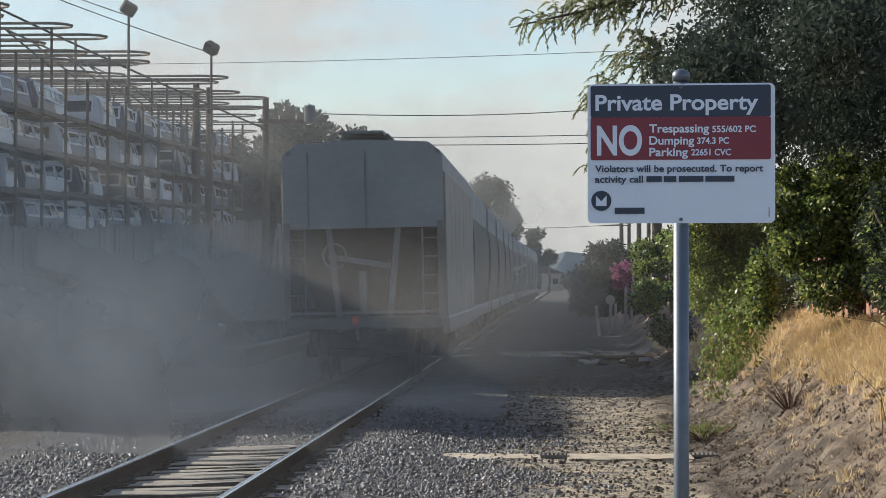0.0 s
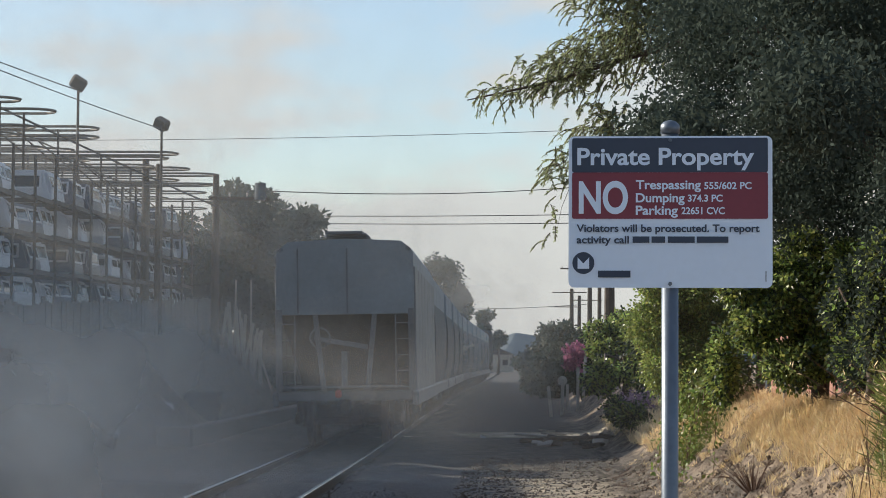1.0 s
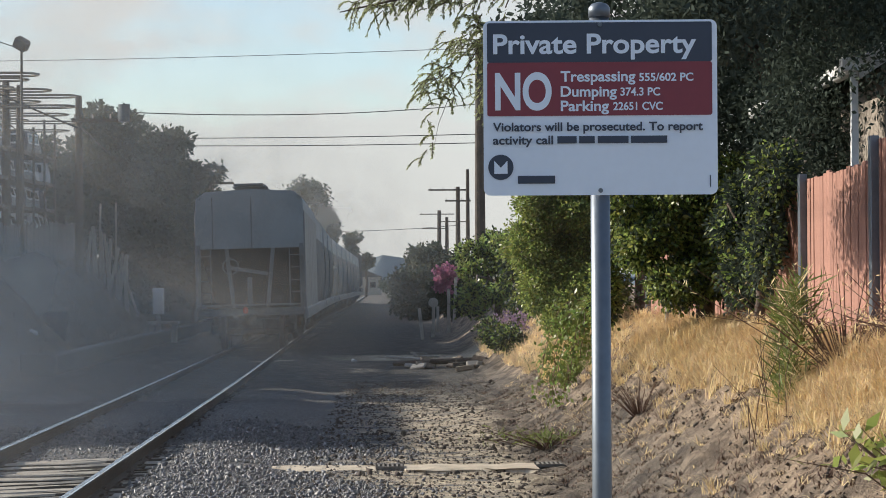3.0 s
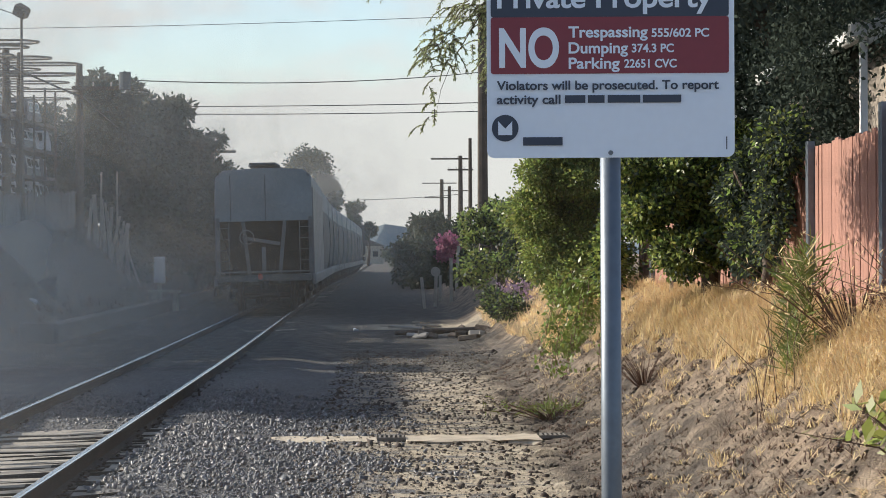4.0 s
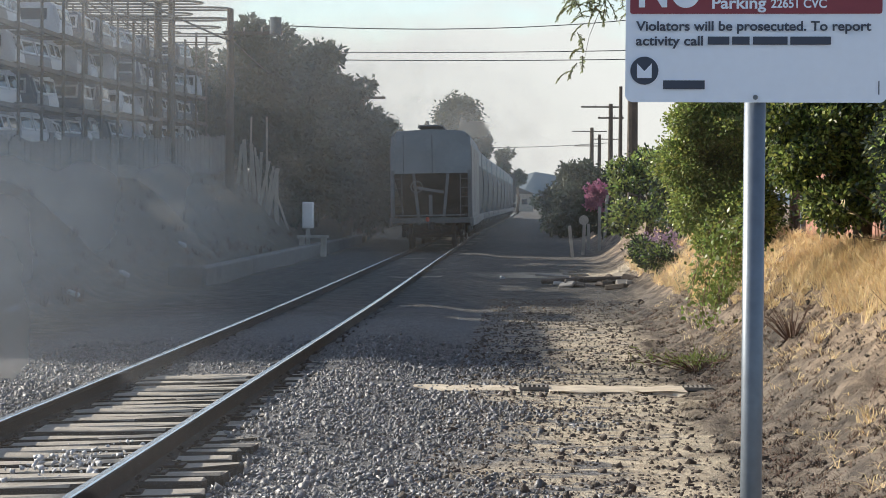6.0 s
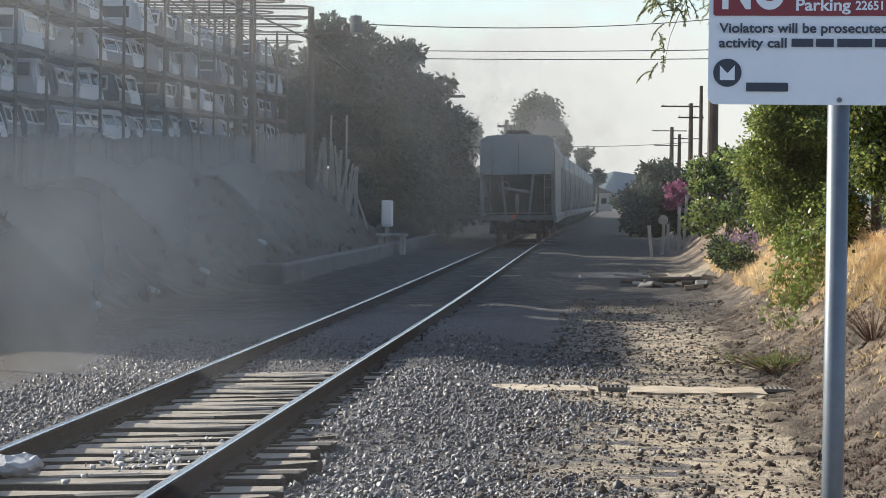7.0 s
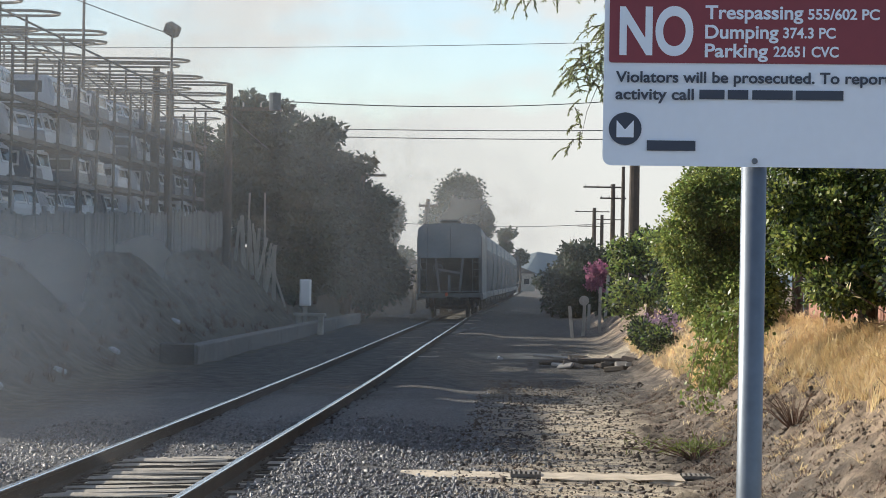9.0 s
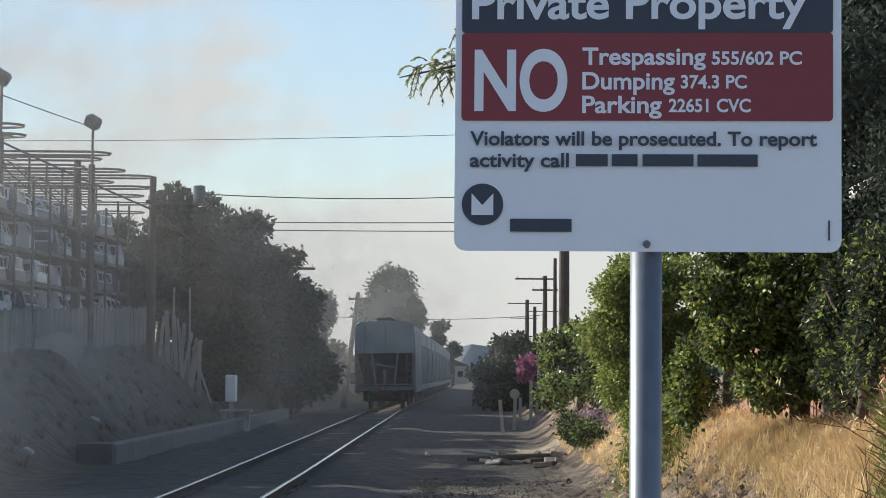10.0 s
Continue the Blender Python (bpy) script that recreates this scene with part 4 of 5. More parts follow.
def cable(a, b, sag, r):
    a, b = Vector(a), Vector(b)
    pts = [a.lerp(b, i / 24) - Vector((0, 0, sag * 4 * (i / 24) * (1 - i / 24))) for i in range(25)]
    ob = part("overhead_cable", rod(pts, r, 5), M_CABLE)
    return tagged(ob, "black overhead cable strung between utility poles", "cable", "overhead cables")


build_utility_pole(-16.0, 182.0, 7.0, .2, ())
build_utility_pole(-34.0, 84.0, 10.2, .16, ())
cable((-8.43, 75.1, 7.4), (8.5, 102, 10.35), .45, .018)
cable((-11.2, 98.8, 8.1), (8.5, 102, 8.55), .1, .02)
cable((-11.2, 98.8, 7.78), (8.5, 102, 8.15), .1, .02)
build_utility_pole(8.5, 102.1, 11.0, .16, ((2.5, 1.8, 0), (2.9, 1.8, 0)))
cable((-9.9, 75.3, 7.0), (-9.3, 112, 6.7), .7, .02)
cable((-34, 84, 10.1), (3.15, 78, 9.75), .3, .01)
cable((-16, 182, 6.6), (5.75, 179, 6.4), .5, .022)
cable((-11.58, 60, 8.9), (-17, 42, 10.6), .2, .014)
cable((-10.3, 66, 8.5), (-16.2, 42, 10.0), .2, .014)
cable((-15.0, 44, 9.1), (-9.93, 75.4, 6.9), .1, .03)


def build_ledge():
    wall = tagged(new("retaining_curb"), "low concrete retaining curb at the foot of the dusty slope", "curb", kind="structure")
    bm = bmesh.new()
    y = 49.5
    while y < 96:
        block(bm, (-7.1 - .006 * (y - 50), y + 1.95, .12), (.3, 3.88, .5), (0, 0, .2), .03)
        y += 3.9
    part("curb_block", bm, M_LEDGE, wall)
    part("end_block", slab((-7.35, 49.6, .14), (.75, .35, .52), bevel=.03), M_LEDGE, wall)


build_ledge()


def build_cabinet():
    c = tagged(new("trackside_cabinet"), "grey metal trackside cabinet on a post", "cabinet")
    c.matrix_basis = pose(-7.5, 76.6, 0)
    part("box", slab((0, 0, 1.3), (.36, .3, .86), bevel=.03), M_TRIM, c)
    part("door", slab((0, -.16, 1.3), (.3, .02, .78), bevel=.008), M_TRIM, c)
    part("stand", slab((0, 0, .45), (.14, .14, .95)), M_CONCRETE, c)
    s = tagged(new("concrete_bench"), "pale concrete slab on two short supports", "slab")
    s.matrix_basis = pose(-7.2, 75.2, 0)
    part("top", slab((0, 0, .62), (1.0, .5, .09), bevel=.01), M_CONCRETE, s)
    for x in (-.35, .35):
        part("support", slab((x, 0, .28), (.16, .4, .62)), M_CONCRETE, s)


build_cabinet()


def build_boards():
    for i in range(14):
        x, y = -10.0 + .095 * i + rng.normal() * .03, 79.0 + rng.normal() * .25
        top = 4.6 if i in (3, 9) else 3.85 - .085 * i + rng.normal() * .12
        wd = .06 if i in (3, 9) else rng.uniform(.06, .15)
        z0 = float(ground_z(x, y)) - .15
        ob = part("leaning_board", slab((x, y, (z0 + top) / 2), (wd, .04, top - z0), (rng.normal() * 4, rng.normal() * (2 if i in (3, 9) else 8), 0)), M_PALE)
        tagged(ob, "pale bare timber board leaning against the trees", "board", "leaning boards")


build_boards()


# ---- trees ----
def build_tree(name, label, base, trunk_top, r, lobes, count, leaf, mats, limbs=9, shell=.5, category="tree"):
    t = tagged(new(name), label, category)
    bm = bmesh.new()
    b, tt = Vector(base), Vector(trunk_top)
    bend = b.lerp(tt, .5) + Vector((r * 1.2, 0, 0))
    tube(bm, [b, bend, tt], [r * 1.3, r, r * .7], 10)
    trunk = part("trunk", bm, M_BARK, t, smooth=True)
    bm = bmesh.new()
    for i in range(limbs):
        lb = lobes[int(rng.integers(0, len(lobes)))]
        e = Vector(lb[:3])
        s = b.lerp(tt, rng.uniform(.55, 1.0))
        m = s.lerp(e, .55) + Vector((rng.normal() * .25, rng.normal() * .25, .35))
        tube(bm, [s, m, e], [r * .45, r * .25, r * .07], 6)
    part("limb", bm, M_BARK, t, smooth=True)
    k = len(mats)
    for i, mt in enumerate(mats):
        p, d = blob_points(count // k, lobes, shell)
        v, f = leaf_quads(p, d + rng.normal(size=p.shape) * .8 + (0, 0, -.3), leaf[0], leaf[1])
        raw("crown", v, f, mt, t)
    return t


def build_pepper_tree():
    """The big overhanging tree: crown coloured dark for its shade, feathery drooping twigs at its open side."""
    t = tagged(new("pepper_tree"), "large dark tree with feathery drooping branches over the path", "tree")
    bm = bmesh.new()
    base = Vector((5.0, 29, 1.2))
    tube(bm, [base, (4.8, 28.6, 2.6), (5.1, 28, 4.2), (5.4, 27.5, 5.6)], [.36, .3, .26, .2], 12)
    part("trunk", bm, M_BARK, t, smooth=True)
    core = [(4.4, 30, 5.0, 1.7, 2.4, 1.6), (6.0, 28, 6.0, 2.4, 3, 2.2), (3.6, 29, 6.6, 1.7, 2.2, 1.4), (5.0, 31, 3.6, 1.5, 2.2, 1.2), (7.6, 28, 4.2, 2.2, 3, 1.8),
            (2.6, 28, 7.3, 1.5, 2.0, 1.0), (6.5, 27, 8.2, 2.6, 3, 1.6), (3.4, 30, 3.9, .9, 1.6, .8), (4.6, 25, 6.8, 1.6, 2, 1.2), (8.4, 32, 2.8, 2, 3, 1.5),
            (2.4, 29, 5.6, .9, 1.4, .75), (2.0, 28, 6.4, .9, 1.5, .7), (4.2, 24.5, 3.6, .8, 1.2, .8), (3.5, 22, 4.9, 1.0, 1.6, .9), (4.8, 22, 4.2, 1.0, 1.6, 1.0),
            (2.5, 21.5, 5.2, .8, 1.5, .7), (4.2, 21, 5.8, 1.2, 1.6, .8), (1.9, 25, 5.5, .6, 1.3, .7), (3.0, 26, 4.1, .8, 1.3, .9), (5.6, 24, 5.0, 1.2, 1.6, 1.2), (2.2, 27.5, 4.6, .5, 1, .6),
            (1.65, 20.3, 3.25, .5, 1.4, .38), (1.3, 20.0, 3.7, .5, 1.3, .4), (2.4, 19.5, 4.0, .6, 1.3, .5)]
    bm = bmesh.new()
    for lb in core[:12]:
        e = Vector(lb[:3])
        s = Vector((4.9, 28.5, 3.2 + rng.uniform(0, 2)))
        tube(bm, [s, s.lerp(e, .5) + Vector((rng.normal() * .3, 0, .4)), e], [.14, .09, .03], 7)
        for q in range(3):
            g = e + Vector(rng.normal(size=3)) * .9
            tube(bm, [e, e.lerp(g, .5) + Vector((0, 0, .15)), g], [.03, .02, .008], 5)
    part("limb", bm, M_BARK, t, smooth=True)
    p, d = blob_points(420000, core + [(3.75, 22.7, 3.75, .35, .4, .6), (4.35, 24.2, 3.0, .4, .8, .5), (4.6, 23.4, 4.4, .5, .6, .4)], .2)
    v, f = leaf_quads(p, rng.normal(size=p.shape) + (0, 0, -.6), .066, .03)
    raw("crown", v, f, M_CROWN, t, "inner crown with its shade put into the leaf colour")
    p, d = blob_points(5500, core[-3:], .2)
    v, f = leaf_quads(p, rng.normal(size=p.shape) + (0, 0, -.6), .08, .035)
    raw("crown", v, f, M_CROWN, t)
    # drooping twigs: pinnate leaves on both sides of an arching stem
    starts = []
    open_side = [(1.35, 27.4, 5.7, .55, .9, .6), (.8, 27.2, 5.35, .5, .7, .45), (.35, 27, 5.15, .4, .5, .28), (1.0, 27.2, 6.3, .6, .8, .45), (1.0, 27.2, 4.6, .4, .5, .35),
                 (1.3, 27.2, 4.0, .35, .5, .45), (-.1, 27, 4.95, .35, .4, .12), (.55, 27, 4.1, .25, .3, .3), (.9, 27, 7.0, .5, .8, .4)]
    sp, _ = blob_points(1150, open_side, .1)
    for q in sp:
        starts.append((*q, rng.uniform(.14, .36)))
    starts += [(.6 - .04 * i + rng.normal() * .05, 27 + rng.normal() * .05, 3.9 - .085 * i, .2) for i in range(9)]
    bm = bmesh.new()
    lp, lw = [], []
    for x, y, z, ln in starts:
        out = Vector((-.6 + rng.normal() * .7, rng.normal() * .7, .1 + rng.normal() * .45)).normalized()
        p = Vector((x, y, z))
        path = [p.copy()]
        step = ln / 9
        for i in range(9):
            out = (out + Vector((0, 0, -.15))).normalized()
            p = p + out * step
            path.append(p.copy())
            side = out.cross(Vector((0, 0, 1)))
            for s in (-1, 1):
                for q in range(2):
                    lp.append(p + out * step * rng.uniform(-.6, .6))
                    lw.append(out * .6 + side * s * rng.uniform(.4, 1.2) + Vector(rng.normal(size=3)) * .25 + Vector((0, 0, -.3)))
        tube(bm, path[::3], [.007, .006, .005, .004, .003][:len(path[::3])], 4, False)
    part("twig", bm, M_BARK, t)
    v, f = leaf_quads(lp, lw, .046, .016)
    raw("spray", v, f, M_FEATHER, t, "feathery hanging leaves")
    return t


build_pepper_tree()


def build_limb_arcs():
    """The tall branch that carries the outermost sprays."""
    b = part("hanging_branch", rod([(3.6, 28, 5.9), (2.2, 27.6, 5.7), (1.2, 27.2, 5.35), (.3, 27, 5.05), (-.6, 27, 4.85)], [.06, .045, .03, .02, .006], 6), M_BARK, bpy.data.objects["pepper_tree"])
    part("hanging_branch", rod([(1.1, 27.1, 4.7), (.8, 27, 4.2), (.62, 27, 3.9), (.5, 27, 3.6), (.45, 27, 3.35)], [.008, .006, .004, .003, .0015], 5), M_BARK, bpy.data.objects["pepper_tree"])
    return b


build_limb_arcs()

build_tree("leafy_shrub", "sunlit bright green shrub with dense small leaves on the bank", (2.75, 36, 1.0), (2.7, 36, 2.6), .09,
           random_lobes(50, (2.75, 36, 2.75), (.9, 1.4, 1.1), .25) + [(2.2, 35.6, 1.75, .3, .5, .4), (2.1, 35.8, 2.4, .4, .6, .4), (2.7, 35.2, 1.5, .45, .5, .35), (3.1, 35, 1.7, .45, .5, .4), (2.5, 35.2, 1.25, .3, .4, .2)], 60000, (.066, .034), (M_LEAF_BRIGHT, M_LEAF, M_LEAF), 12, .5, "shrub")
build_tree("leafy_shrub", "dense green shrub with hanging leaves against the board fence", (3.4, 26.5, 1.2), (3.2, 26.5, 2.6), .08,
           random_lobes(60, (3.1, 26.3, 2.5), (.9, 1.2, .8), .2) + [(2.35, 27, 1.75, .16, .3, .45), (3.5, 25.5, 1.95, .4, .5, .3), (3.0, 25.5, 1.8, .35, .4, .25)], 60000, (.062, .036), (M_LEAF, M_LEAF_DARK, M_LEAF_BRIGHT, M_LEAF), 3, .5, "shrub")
# Mostly the dark crown tone: this bush's shade is in its leaf colour.
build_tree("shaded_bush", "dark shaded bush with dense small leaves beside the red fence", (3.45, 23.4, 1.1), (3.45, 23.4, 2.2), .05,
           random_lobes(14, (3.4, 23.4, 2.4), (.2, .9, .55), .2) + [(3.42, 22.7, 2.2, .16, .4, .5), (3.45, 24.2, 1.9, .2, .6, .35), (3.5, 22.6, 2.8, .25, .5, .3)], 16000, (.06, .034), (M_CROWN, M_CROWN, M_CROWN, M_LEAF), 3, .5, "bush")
build_tree("roadside_bush", "olive green bush with yellowing leaves hanging over the bank", (3.1, 66, .8), (3.1, 66, 2.4), .1,
           random_lobes(20, (3.0, 66, 2.2), (.95, 3.0, .95), .42) + random_lobes(10, (2.6, 63, 1.3), (.7, 3.0, .5), .3), 17000, (.12, .07), (M_LEAF, M_LEAF_DARK, M_LEAF), 10, .45, "bush")
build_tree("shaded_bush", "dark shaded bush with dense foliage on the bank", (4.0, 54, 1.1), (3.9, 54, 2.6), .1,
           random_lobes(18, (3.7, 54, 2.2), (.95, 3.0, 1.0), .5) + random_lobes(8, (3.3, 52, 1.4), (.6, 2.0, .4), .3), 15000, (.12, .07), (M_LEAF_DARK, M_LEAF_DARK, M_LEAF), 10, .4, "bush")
build_tree("roadside_bush", "mixed green bush sprawling down the bank", (3.5, 80, .6), (3.5, 80, 1.6), .08,
           random_lobes(16, (3.7, 80, 1.5), (.8, 4.0, .8), .4), 9000, (.13, .08), (M_LEAF_DARK, M_LEAF), 8, .45, "bush")
pink = build_tree("bougainvillea", "bougainvillea bush with magenta blossom", (2.7, 93, .3), (2.6, 93, 1.6), .07,
                  random_lobes(14, (2.75, 93, 1.5), (.85, .8, .9), .4), 5000, (.13, .09), (M_LEAF_DARK,), 6, .4, "bush")
pp, pd = blob_points(1300, random_lobes(26, (2.4, 91.6, 2.0), (.85, .6, .8), .15), .5)
vv, ff = leaf_quads(pp, pd + rng.normal(size=pp.shape) * .5, .11, .09)
raw("blossom", vv, ff, M_PINK, pink, "magenta blossom")
lil = build_tree("flowering_bush", "low dark bush with scattered lilac flowers on the bank", (2.3, 50, .4), (2.3, 50, .9), .05,
                 random_lobes(22, (2.4, 50, .72), (.6, 4.0, .35), .24), 9000, (.09, .05), (M_LEAF_DARK, M_LEAF), 8, .4, "bush")
pp, pd = blob_points(380, random_lobes(20, (2.6, 49, 1.05), (.35, 2.0, .2), .12), .4)
vv, ff = leaf_quads(pp, pd + rng.normal(size=pp.shape) * .5, .06, .05)
raw("blossom", vv, ff, M_LILAC, lil, "lilac flowers")
build_tree("far_bush", "dark green roadside trees beyond the blossom", (2.6, 125, 0), (2.6, 125, 2.2), .15,
           random_lobes(26, (2.3, 125, 2.1), (1.5, 8, 1.5), .75) + random_lobes(14, (2.4, 120, .7), (1.5, 6, .6), .6), 17000, (.24, .15), (M_LEAF_FAR, M_LEAF_DARK), 8, .4, "bush")
build_tree("far_bush", "low green scrub along the edge of the line", (3.2, 150, 0), (3.2, 150, 2.5), .15,
           random_lobes(24, (3.6, 150, 2.3), (1.9, 12, 1.8), .9), 12000, (.28, .18), (M_LEAF_FAR, M_LEAF_DARK), 8, .4, "bush")
build_tree("far_tree", "grey-green distant trees in haze beside the line", (3.0, 300, 0), (3.0, 300, 3), .3,
           random_lobes(20, (3.6, 300, 1.9), (3.6, 12, 1.6), 1.2), 7000, (.5, .35), (M_LEAF_FAR,), 5, .4)

# left row of trees behind the yard
# Leaf tones darkened for the shade these trees stand in.
for cx, cy, ht, wd, n in ((-11.6, 90, 7.6, 2.3, 12000), (-9.9, 97, 7.5, 2.0, 12000), (-8.8, 103, 7.0, 1.7, 11000), (-7.9, 108, 5.8, 1.3, 8000), (-13.5, 86, 7.2, 2.2, 9000), (-9.0, 93, 4.6, 1.6, 9000), (-10.3, 86, 8.0, 1.7, 11000), (-7.7, 101, 4.6, 1.3, 7000), (-9.3, 91, 7.7, 1.6, 11000), (-8.0, 97.5, 6.6, 1.4, 9000), (-10.4, 94, 7.6, 1.6, 9000), (-8.9, 86.5, 5.2, 1.2, 6000)):
    zb = float(ground_z(cx, cy))
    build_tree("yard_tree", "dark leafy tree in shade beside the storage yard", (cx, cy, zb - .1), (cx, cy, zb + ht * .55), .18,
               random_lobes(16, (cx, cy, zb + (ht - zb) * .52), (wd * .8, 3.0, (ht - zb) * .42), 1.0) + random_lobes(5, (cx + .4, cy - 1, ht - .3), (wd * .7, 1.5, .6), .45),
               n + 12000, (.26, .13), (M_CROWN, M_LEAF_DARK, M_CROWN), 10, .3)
for cx, cy, ht in ((-8.3, 88, 1.9), (-7.9, 95, 2.0), (-8.6, 84, 1.7)):
    build_tree("yard_bush", "dusty dark bush on the embankment slope", (cx, cy, .8), (cx, cy, 1.8), .06,
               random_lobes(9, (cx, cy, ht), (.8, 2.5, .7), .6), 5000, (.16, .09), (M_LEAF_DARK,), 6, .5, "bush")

build_tree("eucalyptus", "tall dense dark tree standing beyond the train", (-7.2, 205, -.2), (-7.0, 205, 6), .45,
           random_lobes(16, (-7.1, 205, 7.0), (2.0, 2.5, 3.2), 1.0) + [(-7.3, 205, 5.2, 1.9, 2, 1.8), (-6.4, 205, 7.4, 1.9, 2, 1.9), (-8.4, 205, 7.0, 1.7, 2, 1.6), (-6.9, 205, 9.4, 1.9, 2, 1.7), (-5.2, 205, 6.6, 1.2, 2, 1.5), (-8.3, 205, 4.2, 1.2, 2, 1.2), (-6.0, 205, 4.4, 1.3, 2, 1.2)], 30000, (.35, .2), (M_LEAF_FAR, M_LEAF_DARK), 10, .4)
build_tree("eucalyptus", "slim distant tree half lost in haze", (-14.0, 225, -.2), (-14, 225, 5), .3,
           random_lobes(12, (-14, 225, 7.6), (1.0, 1.5, 2.2), .8), 5000, (.35, .2), (M_LEAF_FAR,), 8, .4)
build_tree("far_tree", "row of low distant trees behind the track", (-11.5, 190, -.2), (-11.5, 190, 3), .3,
           random_lobes(20, (-11.5, 190, 2.6), (3.0, 6, 2.0), 1.1), 7000, (.35, .2), (M_LEAF_FAR,), 8, .4)
for cx, ht in ((-4.4, 8.3), (-5.0, 6.4), (-2.6, 5.0)):
    build_tree("far_palm", "small distant tree silhouette with a round crown", (cx, 330, -.2), (cx, 330, ht - .5), .18,
               random_lobes(7, (cx, 330, ht), (.9, .9, .8), .7), 900, (.5, .3), (M_LEAF_FAR,), 6, .4)


# ---- right bank ----
def blades(name, n, x0, x1, y0, y1, height, width, mat, label, lean=.5, keep=None):
    p = scatter(n, x0, x1, y0, y1, -.02, keep)
    n = len(p)
    h = height * rng.uniform(.45, 1.25, n)
    a = rng.uniform(0, 2 * math.pi, n)
    ln = lean * rng.uniform(.2, 1.4, n) * h
    off = np.stack([np.cos(a) * ln, np.sin(a) * ln, h], 1)
    s = np.stack([-np.sin(a + rng.normal(size=n)), np.cos(a), np.zeros(n)], 1) * (width / 2)
    mid = p + off * (.55, .55, .66)
    v = np.stack([p - s, p + s, mid + s * .7, mid - s * .7, p + off + s * .1, p + off - s * .1], 1).reshape(-1, 3)
    b = 6 * np.arange(n)[:, None]
    f = np.concatenate([b + (0, 1, 2, 3), b + (3, 2, 4, 5)])
    return tagged(raw(name, v, f, mat), label, "grass", kind="stuff")


def clumpy(x, y):
    return ripple(x, y, 1.7, 11) + .5 * ripple(x, y, 4.1, 12) + (x - 3.0) * 1.7 > rng.uniform(-.5, .6, len(x))


def ragged(x, y):
    return x + .22 * ripple(x, y, 1.5, 21) + .12 * ripple(x, y, 4.3, 22) > 2.95 + rng.normal(size=len(x)) * .09


def tufts(name, n, per, x0, x1, y0, y1, height, mat, label, keep=None, width=.007, lean=1.5):
    """Matted tufts: curved blades that spread from one root."""
    c = scatter(n, x0, x1, y0, y1, -.01, keep)
    n = len(c)
    p = np.repeat(c, per, 0)
    k = len(p)
    p[:, :2] += rng.normal(size=(k, 2)) * .035
    size = np.repeat(rng.uniform(.5, 1.4, n), per)
    a = rng.uniform(0, 2 * math.pi, k)
    h = height * size * rng.uniform(.4, 1.1, k)
    ln = lean * h * rng.uniform(.2, 1.5, k)
    out = np.stack([np.cos(a), np.sin(a), np.zeros(k)], 1)
    s = np.stack([-np.sin(a), np.cos(a), np.zeros(k)], 1) * (width / 2)
    up = np.array([0, 0, 1.0])
    q1 = p + out * (ln * .35)[:, None] + up * (h * .7)[:, None]
    q2 = p + out * ln[:, None] + up * (h * rng.uniform(.55, 1.0, k))[:, None]
    v = np.stack([p - s, p + s, q1 + s * .8, q1 - s * .8, q2 + s * .2, q2 - s * .2], 1).reshape(-1, 3)
    b = 6 * np.arange(k)[:, None]
    return tagged(raw(name, v, np.concatenate([b + (0, 1, 2, 3), b + (3, 2, 4, 5)]), mat), label, "grass", kind="stuff")


tufts("dry_grass", 5200, 34, 1.9, 4.2, 12, 40, .17, M_GRASS, "golden dry grass tufts covering the sunlit bank", clumpy, .009, 2.0)
tufts("tall_dry_grass", 3600, 28, 2.4, 3.55, 13, 31, .2, M_GRASS, "tall golden dry grass in front of the fence", ragged, .008, 1.1)
tufts("far_dry_grass", 900, 24, 2.3, 4.0, 36, 62, .22, M_GRASS, "dry grass on the far part of the bank", None, .014)
tufts("green_grass", 160, 30, 2.35, 3.1, 33, 40, .2, M_GREENGRASS, "yellow-green grass tufts high on the bank", None, .01)
tufts("slope_weeds", 200, 16, -10.6, -7.8, 30, 80, .25, M_TWIG, "dry brown weeds on the dusty slope", None, .016)


tufts("bank_litter", 2600, 9, 1.5, 3.2, 12, 40, .05, M_TWIG, "dead straw and roots strewn over the bare bank", None, .008, 3.0)
tufts("bank_straw", 500, 12, 1.9, 3.4, 12, 40, .07, M_GRASS, "pale flattened straw on the bare bank", None, .007, 3.0)
stones("bank_pebbles", scatter(9000, 1.3, 3.2, 12, 40, 0.0), .016, M_CLOD, "small brown clods and pebbles on the bank", "pebbles")


def build_red_fence():
    f = tagged(new("red_fence"), "red-stained wooden board fence with grey steel posts on the bank", "fence", kind="structure")
    me = []
    for k in range(3):
        bm = slab((0, 0, 0), (.022, .138, 1.55), bevel=.003)
        m = bpy.data.meshes.new("board")
        bm.to_mesh(m)
        bm.free()
        m.materials.append(M_REDFENCE)
        me.append(m)
    y, k = 12.0, 0
    while y < 36:
        step = .15 if y < 19.0 else -.02
        shared("board", me[k % 3], pose(3.7 + rng.normal() * .004, y, 1.98 + step + rng.normal() * .012, 0, 0, rng.normal()), f)
        y += .145
        k += 1
    for yy, tp in ((13.0, 2.95), (16.0, 2.95), (19.0, 2.93), (22.0, 2.78), (25, 2.78), (28, 2.78), (31, 2.78), (34, 2.78)):
        part("steel_post", slab((3.655, yy, (tp + .8) / 2), (.07, .1, tp - .8), bevel=.006), M_GALV, f, "grey steel fence post")
    for z in (1.5, 2.4):
        part("rail", slab((3.74, 24, z), (.05, 24, .09)), M_REDFENCE, f)


build_red_fence()

